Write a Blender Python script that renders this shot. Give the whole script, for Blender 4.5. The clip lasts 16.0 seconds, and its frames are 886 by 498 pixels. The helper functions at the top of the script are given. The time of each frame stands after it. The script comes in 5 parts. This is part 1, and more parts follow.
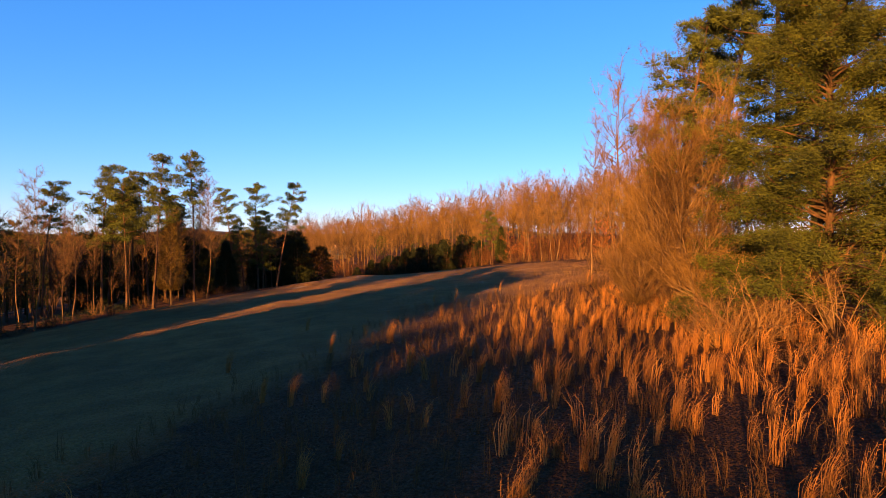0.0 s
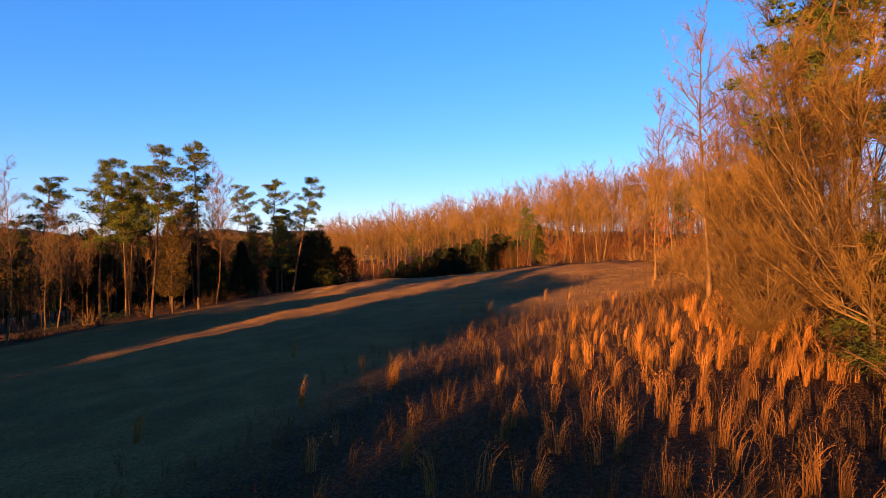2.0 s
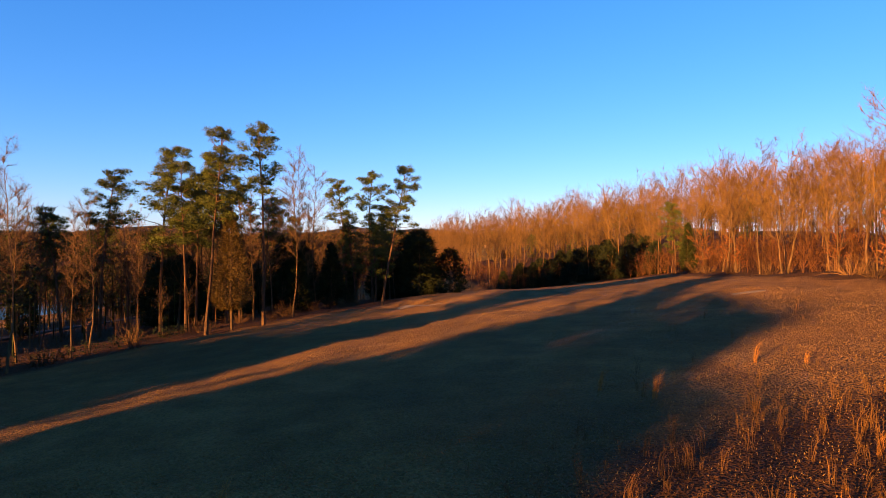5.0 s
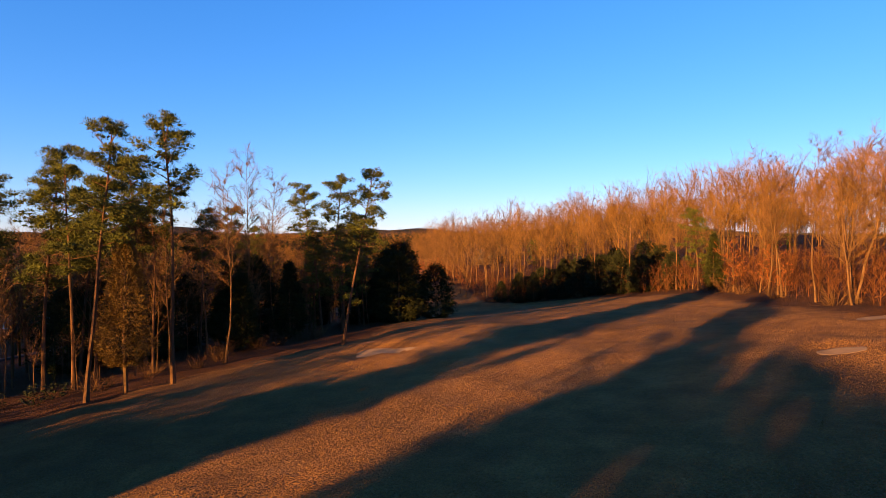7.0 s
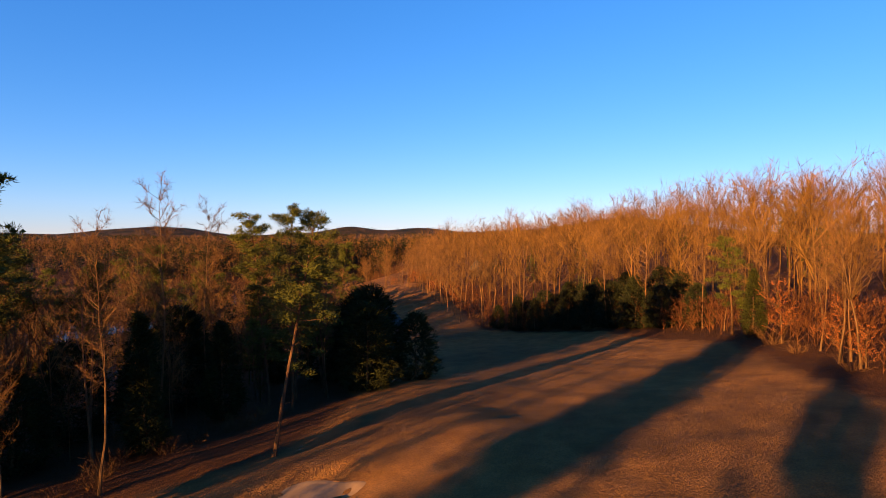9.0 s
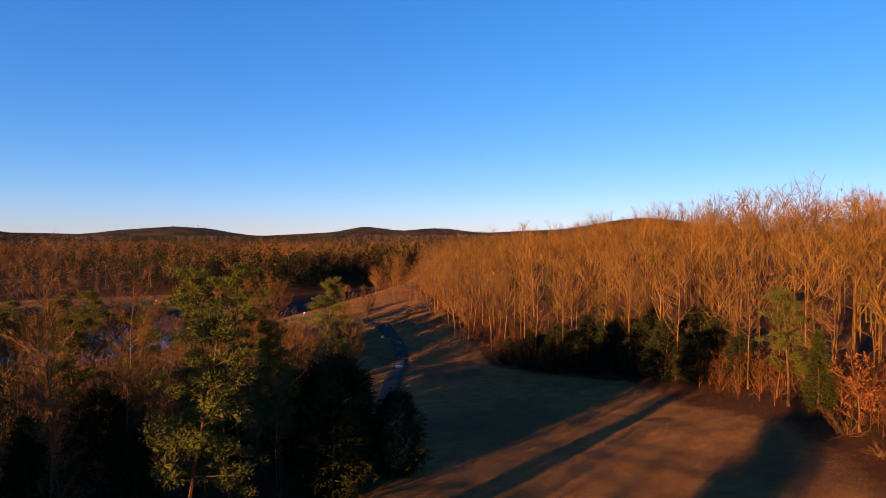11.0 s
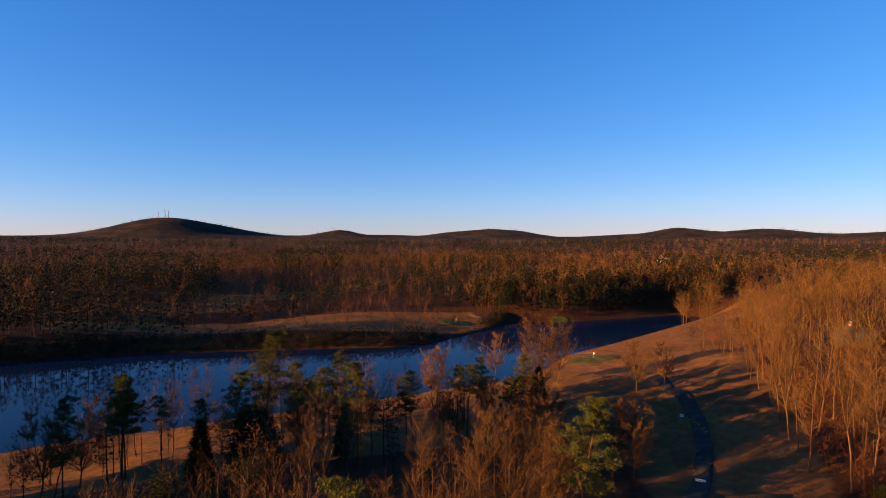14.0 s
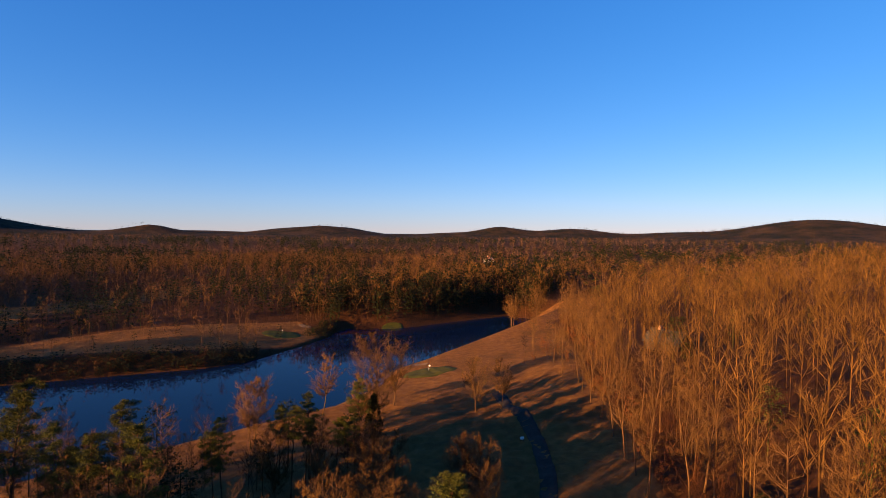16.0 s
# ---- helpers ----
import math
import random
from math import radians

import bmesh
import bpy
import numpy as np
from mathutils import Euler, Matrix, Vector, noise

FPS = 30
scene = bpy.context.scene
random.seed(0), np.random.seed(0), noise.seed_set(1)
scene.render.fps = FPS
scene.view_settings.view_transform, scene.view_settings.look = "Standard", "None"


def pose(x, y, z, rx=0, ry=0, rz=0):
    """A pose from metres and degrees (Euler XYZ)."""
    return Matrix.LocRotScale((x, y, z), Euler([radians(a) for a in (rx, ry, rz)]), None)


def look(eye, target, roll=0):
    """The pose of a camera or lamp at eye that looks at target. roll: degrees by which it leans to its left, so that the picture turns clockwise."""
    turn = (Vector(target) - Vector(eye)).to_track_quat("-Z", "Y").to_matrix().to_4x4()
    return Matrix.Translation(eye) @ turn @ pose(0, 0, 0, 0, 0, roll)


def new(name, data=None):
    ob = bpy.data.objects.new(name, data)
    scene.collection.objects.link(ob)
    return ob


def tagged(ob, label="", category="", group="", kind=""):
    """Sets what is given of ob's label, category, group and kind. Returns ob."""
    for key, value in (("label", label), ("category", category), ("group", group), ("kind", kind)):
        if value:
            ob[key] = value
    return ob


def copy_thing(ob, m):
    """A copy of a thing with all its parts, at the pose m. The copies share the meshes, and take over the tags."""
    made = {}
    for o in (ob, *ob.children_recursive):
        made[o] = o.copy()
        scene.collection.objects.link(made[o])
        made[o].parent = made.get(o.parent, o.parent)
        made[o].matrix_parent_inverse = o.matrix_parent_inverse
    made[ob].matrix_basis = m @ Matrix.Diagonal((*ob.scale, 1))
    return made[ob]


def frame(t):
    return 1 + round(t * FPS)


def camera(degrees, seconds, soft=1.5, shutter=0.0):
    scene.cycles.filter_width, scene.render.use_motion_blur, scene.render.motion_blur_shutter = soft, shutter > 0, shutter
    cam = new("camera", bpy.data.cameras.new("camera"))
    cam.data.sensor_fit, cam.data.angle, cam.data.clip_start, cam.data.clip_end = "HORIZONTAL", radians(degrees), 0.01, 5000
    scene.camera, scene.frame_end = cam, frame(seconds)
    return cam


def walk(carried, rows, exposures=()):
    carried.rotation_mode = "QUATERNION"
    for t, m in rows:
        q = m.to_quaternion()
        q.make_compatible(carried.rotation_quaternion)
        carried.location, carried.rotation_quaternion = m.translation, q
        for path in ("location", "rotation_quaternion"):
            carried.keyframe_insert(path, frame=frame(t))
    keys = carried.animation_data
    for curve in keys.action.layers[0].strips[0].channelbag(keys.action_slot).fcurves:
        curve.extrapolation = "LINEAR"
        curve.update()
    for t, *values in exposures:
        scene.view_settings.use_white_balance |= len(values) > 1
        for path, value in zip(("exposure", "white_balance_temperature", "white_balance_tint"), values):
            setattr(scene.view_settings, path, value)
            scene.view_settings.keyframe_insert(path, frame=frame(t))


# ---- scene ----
cam = camera(75.7, 16.0, soft=0.9)

# the camera's way: seconds, eye, target, roll
PATH = [
    (0, (1.666, 6.796, 3.373), (1.529, 8.792, 3.349), 0.2),
    (0.5, (1.498, 8.956, 3.367), (1.364, 10.952, 3.342), 0.0),
    (1, (1.435, 11.475, 3.36), (1.297, 13.47, 3.335), -0.1),
    (1.5, (1.37, 14.124, 3.316), (1.201, 16.117, 3.291), -0.1),
    (2, (1.265, 16.635, 3.29), (1.008, 18.618, 3.266), -0.1),
    (2.5, (1.195, 19.28, 3.19), (0.69, 21.216, 3.168), -0.1),
    (3, (1.05, 22.0, 3.02), (0.416, 23.898, 3.012), -0.0),
    (3.5, (0.6, 24.955, 3.13), (-0.06, 26.843, 3.119), 0.1),
    (6, (-1.946, 41.212, 4.694), (-2.622, 43.094, 4.656), 0.2),
    (6.5, (-2.622, 45.132, 5.298), (-3.302, 47.013, 5.263), 0.1),
    (7, (-3.745, 49.204, 6.21), (-4.42, 51.087, 6.175), 0.1),
    (7.5, (-4.563, 53.097, 6.965), (-5.237, 54.979, 6.927), 0.1),
    (8, (-5.444, 57.09, 7.782), (-6.117, 58.973, 7.745), 0.0),
    (8.5, (-6.35, 61.131, 9.314), (-7.023, 63.014, 9.275), -0.0),
    (9, (-7.146, 65.191, 11.457), (-7.818, 67.074, 11.417), -0.1),
    (11.5, (-9.899, 82.774, 19.254), (-10.676, 84.617, 19.208), 0.2),
    (12, (-10.828, 87.111, 21.507), (-11.798, 88.86, 21.461), 0.1),
    (12.5, (-12.014, 91.357, 23.804), (-13.157, 92.997, 23.759), 0.1),
    (13, (-13.669, 95.43, 26.291), (-14.969, 96.95, 26.245), -0.0),
    (13.5, (-15.628, 99.282, 28.656), (-17.071, 100.666, 28.607), -0.1),
    (14, (-17.946, 102.923, 30.89), (-19.511, 104.168, 30.841), 0.0),
    (14.5, (-20.65, 106.34, 33.156), (-22.328, 107.427, 33.107), 0.0),
    (15, (-23.098, 108.9, 34.313), (-24.8, 109.95, 34.263), 0.1),
    (15.5, (-26.441, 111.496, 34.679), (-27.924, 112.838, 34.624), 0.3),
    (16, (-30.06, 114.584, 35.049), (-31.197, 116.229, 34.99), 0.6),
]
walk(cam, [(t, look(eye, target, roll)) for t, eye, target, roll in PATH],
     [(0.0, 2.36, 7150, 15), (7.0, 2.33, 7200, 16), (12.0, 1.9, 6800, 16), (16.0, 1.84, 6700, 16)])

# ---- light ----
SUN_AZ, SUN_EL = radians(201.0), radians(7.0)
TO_SUN = Vector((math.sin(SUN_AZ) * math.cos(SUN_EL), math.cos(SUN_AZ) * math.cos(SUN_EL), math.sin(SUN_EL)))
world = bpy.data.worlds.new("sky")
scene.world = world
world.use_nodes = True
wn = world.node_tree.nodes
sky = wn.new("ShaderNodeTexSky")
sky.sky_type, sky.sun_disc = 'NISHITA', False
sky.sun_elevation, sky.sun_rotation = SUN_EL, SUN_AZ
sky.air_density, sky.dust_density, sky.ozone_density, sky.altitude = 1.0, 0.0, 3.0, 1500.0
wn["Background"].inputs[1].default_value = 0.056
deep = wn.new("ShaderNodeGamma")
deep.inputs[1].default_value = 1.12
vivid = wn.new("ShaderNodeHueSaturation")
vivid.inputs["Saturation"].default_value = 1.15
split, join = wn.new("ShaderNodeSeparateColor"), wn.new("ShaderNodeCombineColor")
wl = world.node_tree.links
wl.new(sky.outputs[0], deep.inputs[0])
wl.new(deep.outputs[0], vivid.inputs["Color"])
wl.new(vivid.outputs[0], split.inputs[0])
for k, (power, gain) in enumerate(((0.85, 0.9), (0.68, 1.16), (0.52, 2.15))):   # clear cold winter air: deep blue above, pale and even low down
    bend, lift_ = wn.new("ShaderNodeMath"), wn.new("ShaderNodeMath")
    bend.operation, lift_.operation = 'POWER', 'MULTIPLY'
    bend.inputs[1].default_value, lift_.inputs[1].default_value = power, gain
    wl.new(split.outputs[k], bend.inputs[0])
    wl.new(bend.outputs[0], lift_.inputs[0])
    wl.new(lift_.outputs[0], join.inputs[k])
wl.new(join.outputs[0], wn["Background"].inputs[0])
sun_data = bpy.data.lights.new("sun", 'SUN')
sun_data.energy, sun_data.angle, sun_data.color = 5.0, radians(0.5), (1.0, 0.53, 0.16)
sun = new("sun", sun_data)
sun.matrix_world = look((0, -200, 200), Vector((0, -200, 200)) - TO_SUN)


# ---- materials ----
def material(name, rough=0.9, spec=0.2):
    m = bpy.data.materials.new(name)
    m.use_nodes = True
    b = m.node_tree.nodes["Principled BSDF"]
    b.inputs["Roughness"].default_value = rough
    b.inputs["Specular IOR Level"].default_value = spec
    return m, m.node_tree.nodes, m.node_tree.links, b


def noise_node(n, l, scale, detail=4.0, coords=None, rough=0.6):
    t = n.new("ShaderNodeTexNoise")
    t.inputs["Scale"].default_value, t.inputs["Detail"].default_value = scale, detail
    t.inputs["Roughness"].default_value = rough
    if coords is not None:
        l.new(coords, t.inputs["Vector"])
    return t.outputs[0]


def ramp(n, l, fac, stops):
    r = n.new("ShaderNodeValToRGB")
    while len(r.color_ramp.elements) < len(stops):
        r.color_ramp.elements.new(0.5)
    for e, (p, c) in zip(r.color_ramp.elements, stops):
        e.position, e.color = p, (*c, 1)
    l.new(fac, r.inputs[0])
    return r.outputs[0]


def mix(n, l, fac, a, b, blend='MIX'):
    m = n.new("ShaderNodeMix")
    m.data_type, m.blend_type = 'RGBA', blend
    for src, sock in ((fac, m.inputs[0]), (a, m.inputs[6]), (b, m.inputs[7])):
        if isinstance(src, (int, float)):
            sock.default_value = src
        elif isinstance(src, tuple):
            sock.default_value = (*src, 1)
        else:
            l.new(src, sock)
    return m.outputs[2]


def bump(n, l, b, height, strength, distance):
    k = n.new("ShaderNodeBump")
    k.inputs["Strength"].default_value, k.inputs["Distance"].default_value = strength, distance
    l.new(height, k.inputs["Height"])
    l.new(k.outputs[0], b.inputs["Normal"])


def varied(name, stops, scale, rough=0.9, spread=0.35, relief=0.0, translucent=0.0, stretch=(1, 1, 1)):
    """A natural surface: noise through a colour ramp, varied from object to object and from island to island."""
    m, n, l, b = material(name, rough, 0.15)
    g = n.new("ShaderNodeNewGeometry")
    mp = n.new("ShaderNodeMapping")
    mp.inputs["Scale"].default_value = stretch
    l.new(g.outputs["Position"], mp.inputs["Vector"])
    f = noise_node(n, l, scale, 5, mp.outputs[0])
    c = ramp(n, l, f, stops)
    o = n.new("ShaderNodeObjectInfo")
    add = n.new("ShaderNodeMath")
    add.operation = 'ADD'
    l.new(o.outputs["Random"], add.inputs[0])
    l.new(g.outputs["Random Per Island"], add.inputs[1])
    h = n.new("ShaderNodeMapRange")
    h.inputs[2].default_value = 2.0
    h.inputs[3].default_value, h.inputs[4].default_value = 1 - spread, 1 + spread
    l.new(add.outputs[0], h.inputs[0])
    v = n.new("ShaderNodeHueSaturation")
    l.new(h.outputs[0], v.inputs["Value"])
    l.new(c, v.inputs["Color"])
    l.new(v.outputs[0], b.inputs["Base Color"])
    if relief:
        bump(n, l, b, f, 0.6, relief)
    if translucent:
        t = n.new("ShaderNodeBsdfTranslucent")
        s = n.new("ShaderNodeMixShader")
        s.inputs[0].default_value = translucent
        l.new(v.outputs[0], t.inputs[0])
        l.new(b.outputs[0], s.inputs[1])
        l.new(t.outputs[0], s.inputs[2])
        l.new(s.outputs[0], n["Material Output"].inputs[0])
    return m


BARK = varied("grey_bark", [(0.3, (0.04, 0.022, 0.01)), (0.7, (0.13, 0.07, 0.03))], 3.0, relief=0.03, stretch=(1, 1, 0.3))
BARK_PALE = varied("pale_bark", [(0.3, (0.055, 0.028, 0.013)), (0.7, (0.145, 0.077, 0.035))], 2.5, relief=0.02, stretch=(1, 1, 0.4))
BARK_PINE = varied("pine_bark", [(0.3, (0.03, 0.015, 0.008)), (0.7, (0.1, 0.048, 0.021))], 4.0, relief=0.04, stretch=(1, 1, 0.35))
TWIG = varied("twigs", [(0.35, (0.045, 0.02, 0.0055)), (0.65, (0.162, 0.084, 0.023))], 0.16, translucent=0.0)
TWIG_RED = varied("reddish_twigs", [(0.38, (0.035, 0.016, 0.006)), (0.62, (0.14, 0.068, 0.024))], 0.14)
NEEDLE = varied("pine_needles", [(0.3, (0.022, 0.027, 0.005)), (0.7, (0.075, 0.078, 0.012))], 0.8, spread=0.45, translucent=0.1)
CEDAR = varied("cedar_sprays", [(0.3, (0.008, 0.01, 0.002)), (0.7, (0.028, 0.03, 0.005))], 0.9, spread=0.5, translucent=0.12)
EVERGREEN = varied("yellow_green_sprays", [(0.3, (0.018, 0.021, 0.003)), (0.7, (0.06, 0.06, 0.008))], 0.7, spread=0.5, translucent=0.06)
CEDAR_TAN = varied("bronzed_cedar_sprays", [(0.3, (0.075, 0.042, 0.009)), (0.7, (0.15, 0.088, 0.02))], 0.9, spread=0.4, translucent=0.15)
# dark evergreen leaves, colour lowered further to stand for shade on the bushes
HOLLY = varied("broad_evergreen_with_shade", [(0.3, (0.006, 0.008, 0.003)), (0.7, (0.02, 0.023, 0.006))], 0.9, spread=0.5)
BRUSH = varied("rusty_brush", [(0.35, (0.022, 0.008, 0.003)), (0.65, (0.1, 0.036, 0.012))], 0.3)
LEAF = varied("dead_oak_leaves", [(0.3, (0.12, 0.035, 0.011)), (0.7, (0.24, 0.084, 0.025))], 0.9, spread=0.4, translucent=0.3)
STRAW = varied("broom_sedge", [(0.3, (0.24, 0.086, 0.019)), (0.7, (0.4, 0.17, 0.041))], 1.2, spread=0.35, translucent=0.35)
STRAW_DULL = varied("dull_dry_grass", [(0.3, (0.07, 0.031, 0.009)), (0.7, (0.16, 0.07, 0.02))], 1.2, spread=0.35, translucent=0.25)
FARWOOD = varied("far_wood_twigs", [(0.4, (0.024, 0.013, 0.007)), (0.6, (0.13, 0.07, 0.036))], 0.075, spread=0.4)
FAREVER = varied("far_evergreens", [(0.3, (0.006, 0.008, 0.002)), (0.7, (0.02, 0.021, 0.005))], 0.02, spread=0.4)


def ground_material():
    m, n, l, b = material("winter_ground", 0.95, 0.1)
    g = n.new("ShaderNodeNewGeometry").outputs["Position"]
    big, mid, fine = noise_node(n, l, 0.035, 4, g), noise_node(n, l, 0.45, 5, g), noise_node(n, l, 7.0, 5, g, 0.75)
    turf = ramp(n, l, mid, [(0.25, (0.16, 0.068, 0.019)), (0.5, (0.25, 0.113, 0.031)), (0.75, (0.35, 0.166, 0.049))])
    olive = ramp(n, l, fine, [(0.3, (0.042, 0.024, 0.009)), (0.7, (0.1, 0.052, 0.018))])
    patch = ramp(n, l, big, [(0.45, (0, 0, 0)), (0.62, (0.55, 0.55, 0.55))])
    turf = mix(n, l, patch, turf, olive)
    turf = mix(n, l, ramp(n, l, fine, [(0.35, (0.55, 0.55, 0.55)), (0.6, (0, 0, 0))]), turf, (0.08, 0.04, 0.014))
    canopy = noise_node(n, l, 0.012, 6, g, 0.7)
    litter = ramp(n, l, fine, [(0.25, (0.022, 0.009, 0.004)), (0.5, (0.065, 0.026, 0.009)), (0.75, (0.14, 0.053, 0.017))])
    far = n.new("ShaderNodeAttribute")
    far.attribute_name = "far_canopy"
    litter = mix(n, l, far.outputs["Fac"], litter, ramp(n, l, canopy, [(0.38, (0.012, 0.014, 0.007)), (0.5, (0.032, 0.022, 0.012)), (0.66, (0.075, 0.045, 0.022))]))
    a = n.new("ShaderNodeAttribute")
    a.attribute_name = "litter"
    wob = n.new("ShaderNodeMath")
    wob.operation = 'MULTIPLY_ADD'
    l.new(mid, wob.inputs[0])
    wob.inputs[1].default_value = 0.8
    sub = n.new("ShaderNodeMath")
    sub.operation = 'SUBTRACT'
    l.new(a.outputs["Fac"], sub.inputs[0])
    sub.inputs[1].default_value = 0.4
    l.new(sub.outputs[0], wob.inputs[2])
    edge = ramp(n, l, wob.outputs[0], [(0.35, (0, 0, 0)), (0.65, (1, 1, 1))])
    l.new(mix(n, l, edge, turf, litter), b.inputs["Base Color"])
    h = n.new("ShaderNodeMath")
    h.operation = 'MULTIPLY_ADD'
    l.new(fine, h.inputs[0])
    h.inputs[1].default_value = 0.6
    l.new(mid, h.inputs[2])
    bump(n, l, b, h.outputs[0], 0.7, 0.4)
    # upright grass blades: their sides face every way
    blade = n.new("ShaderNodeTexNoise")
    blade.inputs["Scale"].default_value, blade.inputs["Detail"].default_value = 16.0, 3.0
    l.new(g, blade.inputs["Vector"])
    side, far_side, total, out = (n.new("ShaderNodeVectorMath") for _ in range(4))
    side.operation, far_side.operation, total.operation, out.operation = 'SUBTRACT', 'MULTIPLY', 'ADD', 'NORMALIZE'
    l.new(blade.outputs["Color"], side.inputs[0])
    side.inputs[1].default_value = (0.5, 0.5, 0.5)
    l.new(side.outputs[0], far_side.inputs[0])
    far_side.inputs[1].default_value = (11.0, 11.0, 0.5)
    l.new(b.inputs["Normal"].links[0].from_socket, total.inputs[0])
    l.new(far_side.outputs[0], total.inputs[1])
    l.new(total.outputs[0], out.inputs[0])
    l.new(out.outputs[0], b.inputs["Normal"])
    return m


GROUND = ground_material()
GREEN = varied("green_turf", [(0.3, (0.052, 0.05, 0.005)), (0.7, (0.085, 0.082, 0.009))], 0.6, spread=0.0, relief=0.02)
SAND = varied("bunker_sand", [(0.3, (0.18, 0.11, 0.05)), (0.7, (0.27, 0.17, 0.083))], 0.8, spread=0.0, relief=0.05)
ASPHALT = varied("worn_asphalt", [(0.3, (0.022, 0.018, 0.014)), (0.7, (0.042, 0.034, 0.026))], 1.5, spread=0.0, relief=0.01)
WATER, n_, l_, b_ = material("pond_water", 0.05, 0.5)
b_.inputs["IOR"].default_value = 1.13
b_.inputs["Base Color"].default_value = (0.003, 0.012, 0.035, 1)
bump(n_, l_, b_, noise_node(n_, l_, 0.5, 3, n_.new("ShaderNodeNewGeometry").outputs["Position"]), 0.06, 0.05)
CLAD = varied("brown_boards", [(0.3, (0.03, 0.02, 0.014)), (0.7, (0.06, 0.036, 0.025))], 1.0, spread=0.0)
SIDING = varied("weathered_white_boards", [(0.3, (0.3, 0.28, 0.25)), (0.7, (0.42, 0.4, 0.36))], 2.0, spread=0.0)
WHITE = varied("white_paint", [(0.3, (0.7, 0.68, 0.64)), (0.7, (0.82, 0.8, 0.77))], 2.0, spread=0.0)
ROOF = varied("shingle_roof", [(0.3, (0.10, 0.05, 0.04)), (0.7, (0.2, 0.1, 0.08))], 1.0, spread=0.0)
DARKROOF = varied("dark_shingle_roof", [(0.3, (0.03, 0.026, 0.022)), (0.7, (0.07, 0.06, 0.05))], 1.0, spread=0.0)
BRICK = varied("brick_wall", [(0.3, (0.24, 0.14, 0.10)), (0.7, (0.36, 0.22, 0.16))], 1.0, spread=0.0)
DARK = varied("dark_glass", [(0.3, (0.02, 0.022, 0.025)), (0.7, (0.04, 0.045, 0.05))], 1.0, rough=0.15, spread=0.0)
STEEL = varied("galvanised_steel", [(0.3, (0.35, 0.35, 0.36)), (0.7, (0.5, 0.5, 0.5))], 2.0, rough=0.5, spread=0.0)

# ---- the lie of the land ----
WATER_Z = -21.5
# broad swells: centre x, centre y, height; all of one width
SWELLS = [(-40, -60, -2.0), (60, -60, 8.6), (-110, 0, -2.5), (-200, 0, -12.3), (-330, 20, -10.2), (-440, 60, -16.5), (0, 20, 1.2), (-35, 60, -0.3), (20, 60, -1.1), (80, 60, 4.4), (-80, 80, -2.2), (-130, 90, -2.5), (-190, 110, -11.4), (-20, 110, 1.2), (30, 130, 4.2), (-60, 140, 0.5), (-110, 150, 2.9), (-10, 165, -2.6), (-170, 180, -5.6), (-70, 205, -4.7), (-30, 205, -4.7), (-120, 215, -3.9), (40, 220, 7.9), (-250, 220, -1.2), (-350, 200, -16.1), (-160, 285, -11.5), (-110, 285, 4.8), (-50, 290, -0.1), (40, 310, 9.9), (-260, 320, -13.2), (-440, 320, -10.5), (-170, 380, -5.9), (-90, 390, -3.7), (-200, 470, -5.7), (0, 470, 11.8), (-320, 480, -3.4)]
SWELL_WIDTH = 55.0
# hills on the horizon: x, y, height, width along x, width along y
HILLS = [(-2500, 652, 79, 135, 165), (-2560, 930, 24, 200, 120), (-2190, 1254, 34, 60, 75), (-1786, 1838, 40, 115, 120),
         (-1930, 1680, 19, 90, 95), (-1237, 2305, 29, 80, 85), (-1420, 2320, 16, 220, 120), (-975, 2480, 37, 125, 130),
         (-600, 2560, 24, 150, 140), (-100, 2500, 73, 215, 230), (560, 2450, 12, 300, 240), (-2300, -400, 22, 500, 500),
         (-2450, 1560, 16, 200, 300)]
# grassy mounds: x, y, height, width; hollows of sand: x, y, half length, half width, turn, depth
MOUNDS = [(-372, 706, 3.0, 45.0), (-21, 104, 0.9, 5.5), (-26, 96, 0.5, 4.0), (-33, 118, 0.5, 6.0), (-60, 190, 1.2, 9.0), (-74, 222, 1.5, 8.0), (-95, 268, 1.5, 9.0), (-104, 290, 1.8, 9.0),
          (-80, 206, -1.6, 10.0), (-88, 252, 1.2, 7.0), (-118, 306, 1.3, 9.0), (-70, 215, -1.0, 8.0), (9, 91.5, 0.35, 3.0), (16, 104, 0.5, 6.0)]
BUNKERS = [(-25.6, 94.6, 3.0, 1.5, 25, 0.6), (7.6, 90.3, 1.5, 0.9, 15, 0.25), (14.5, 104.5, 3.2, 1.6, 40, 0.4), (19.5, 116.5, 4.2, 1.8, 50, 0.5), (-172, 303, 5.0, 2.2, 60, 0.6), (-276, 334, 5.0, 2.0, 0, 0.5)]
POND = [(-195, 40), (-189, 92), (-190, 115), (-184, 138), (-172, 190), (-162, 244), (-166, 272), (-178, 296), (-179, 320),
        (-183, 360), (-187, 395), (-194, 455), (-214, 458), (-226, 420), (-237, 379), (-251, 358), (-262, 356), (-258, 340),
        (-250, 326), (-243, 300), (-237, 268), (-240, 251), (-268, 203), (-298, 149), (-316, 81), (-325, 30), (-260, 10)]
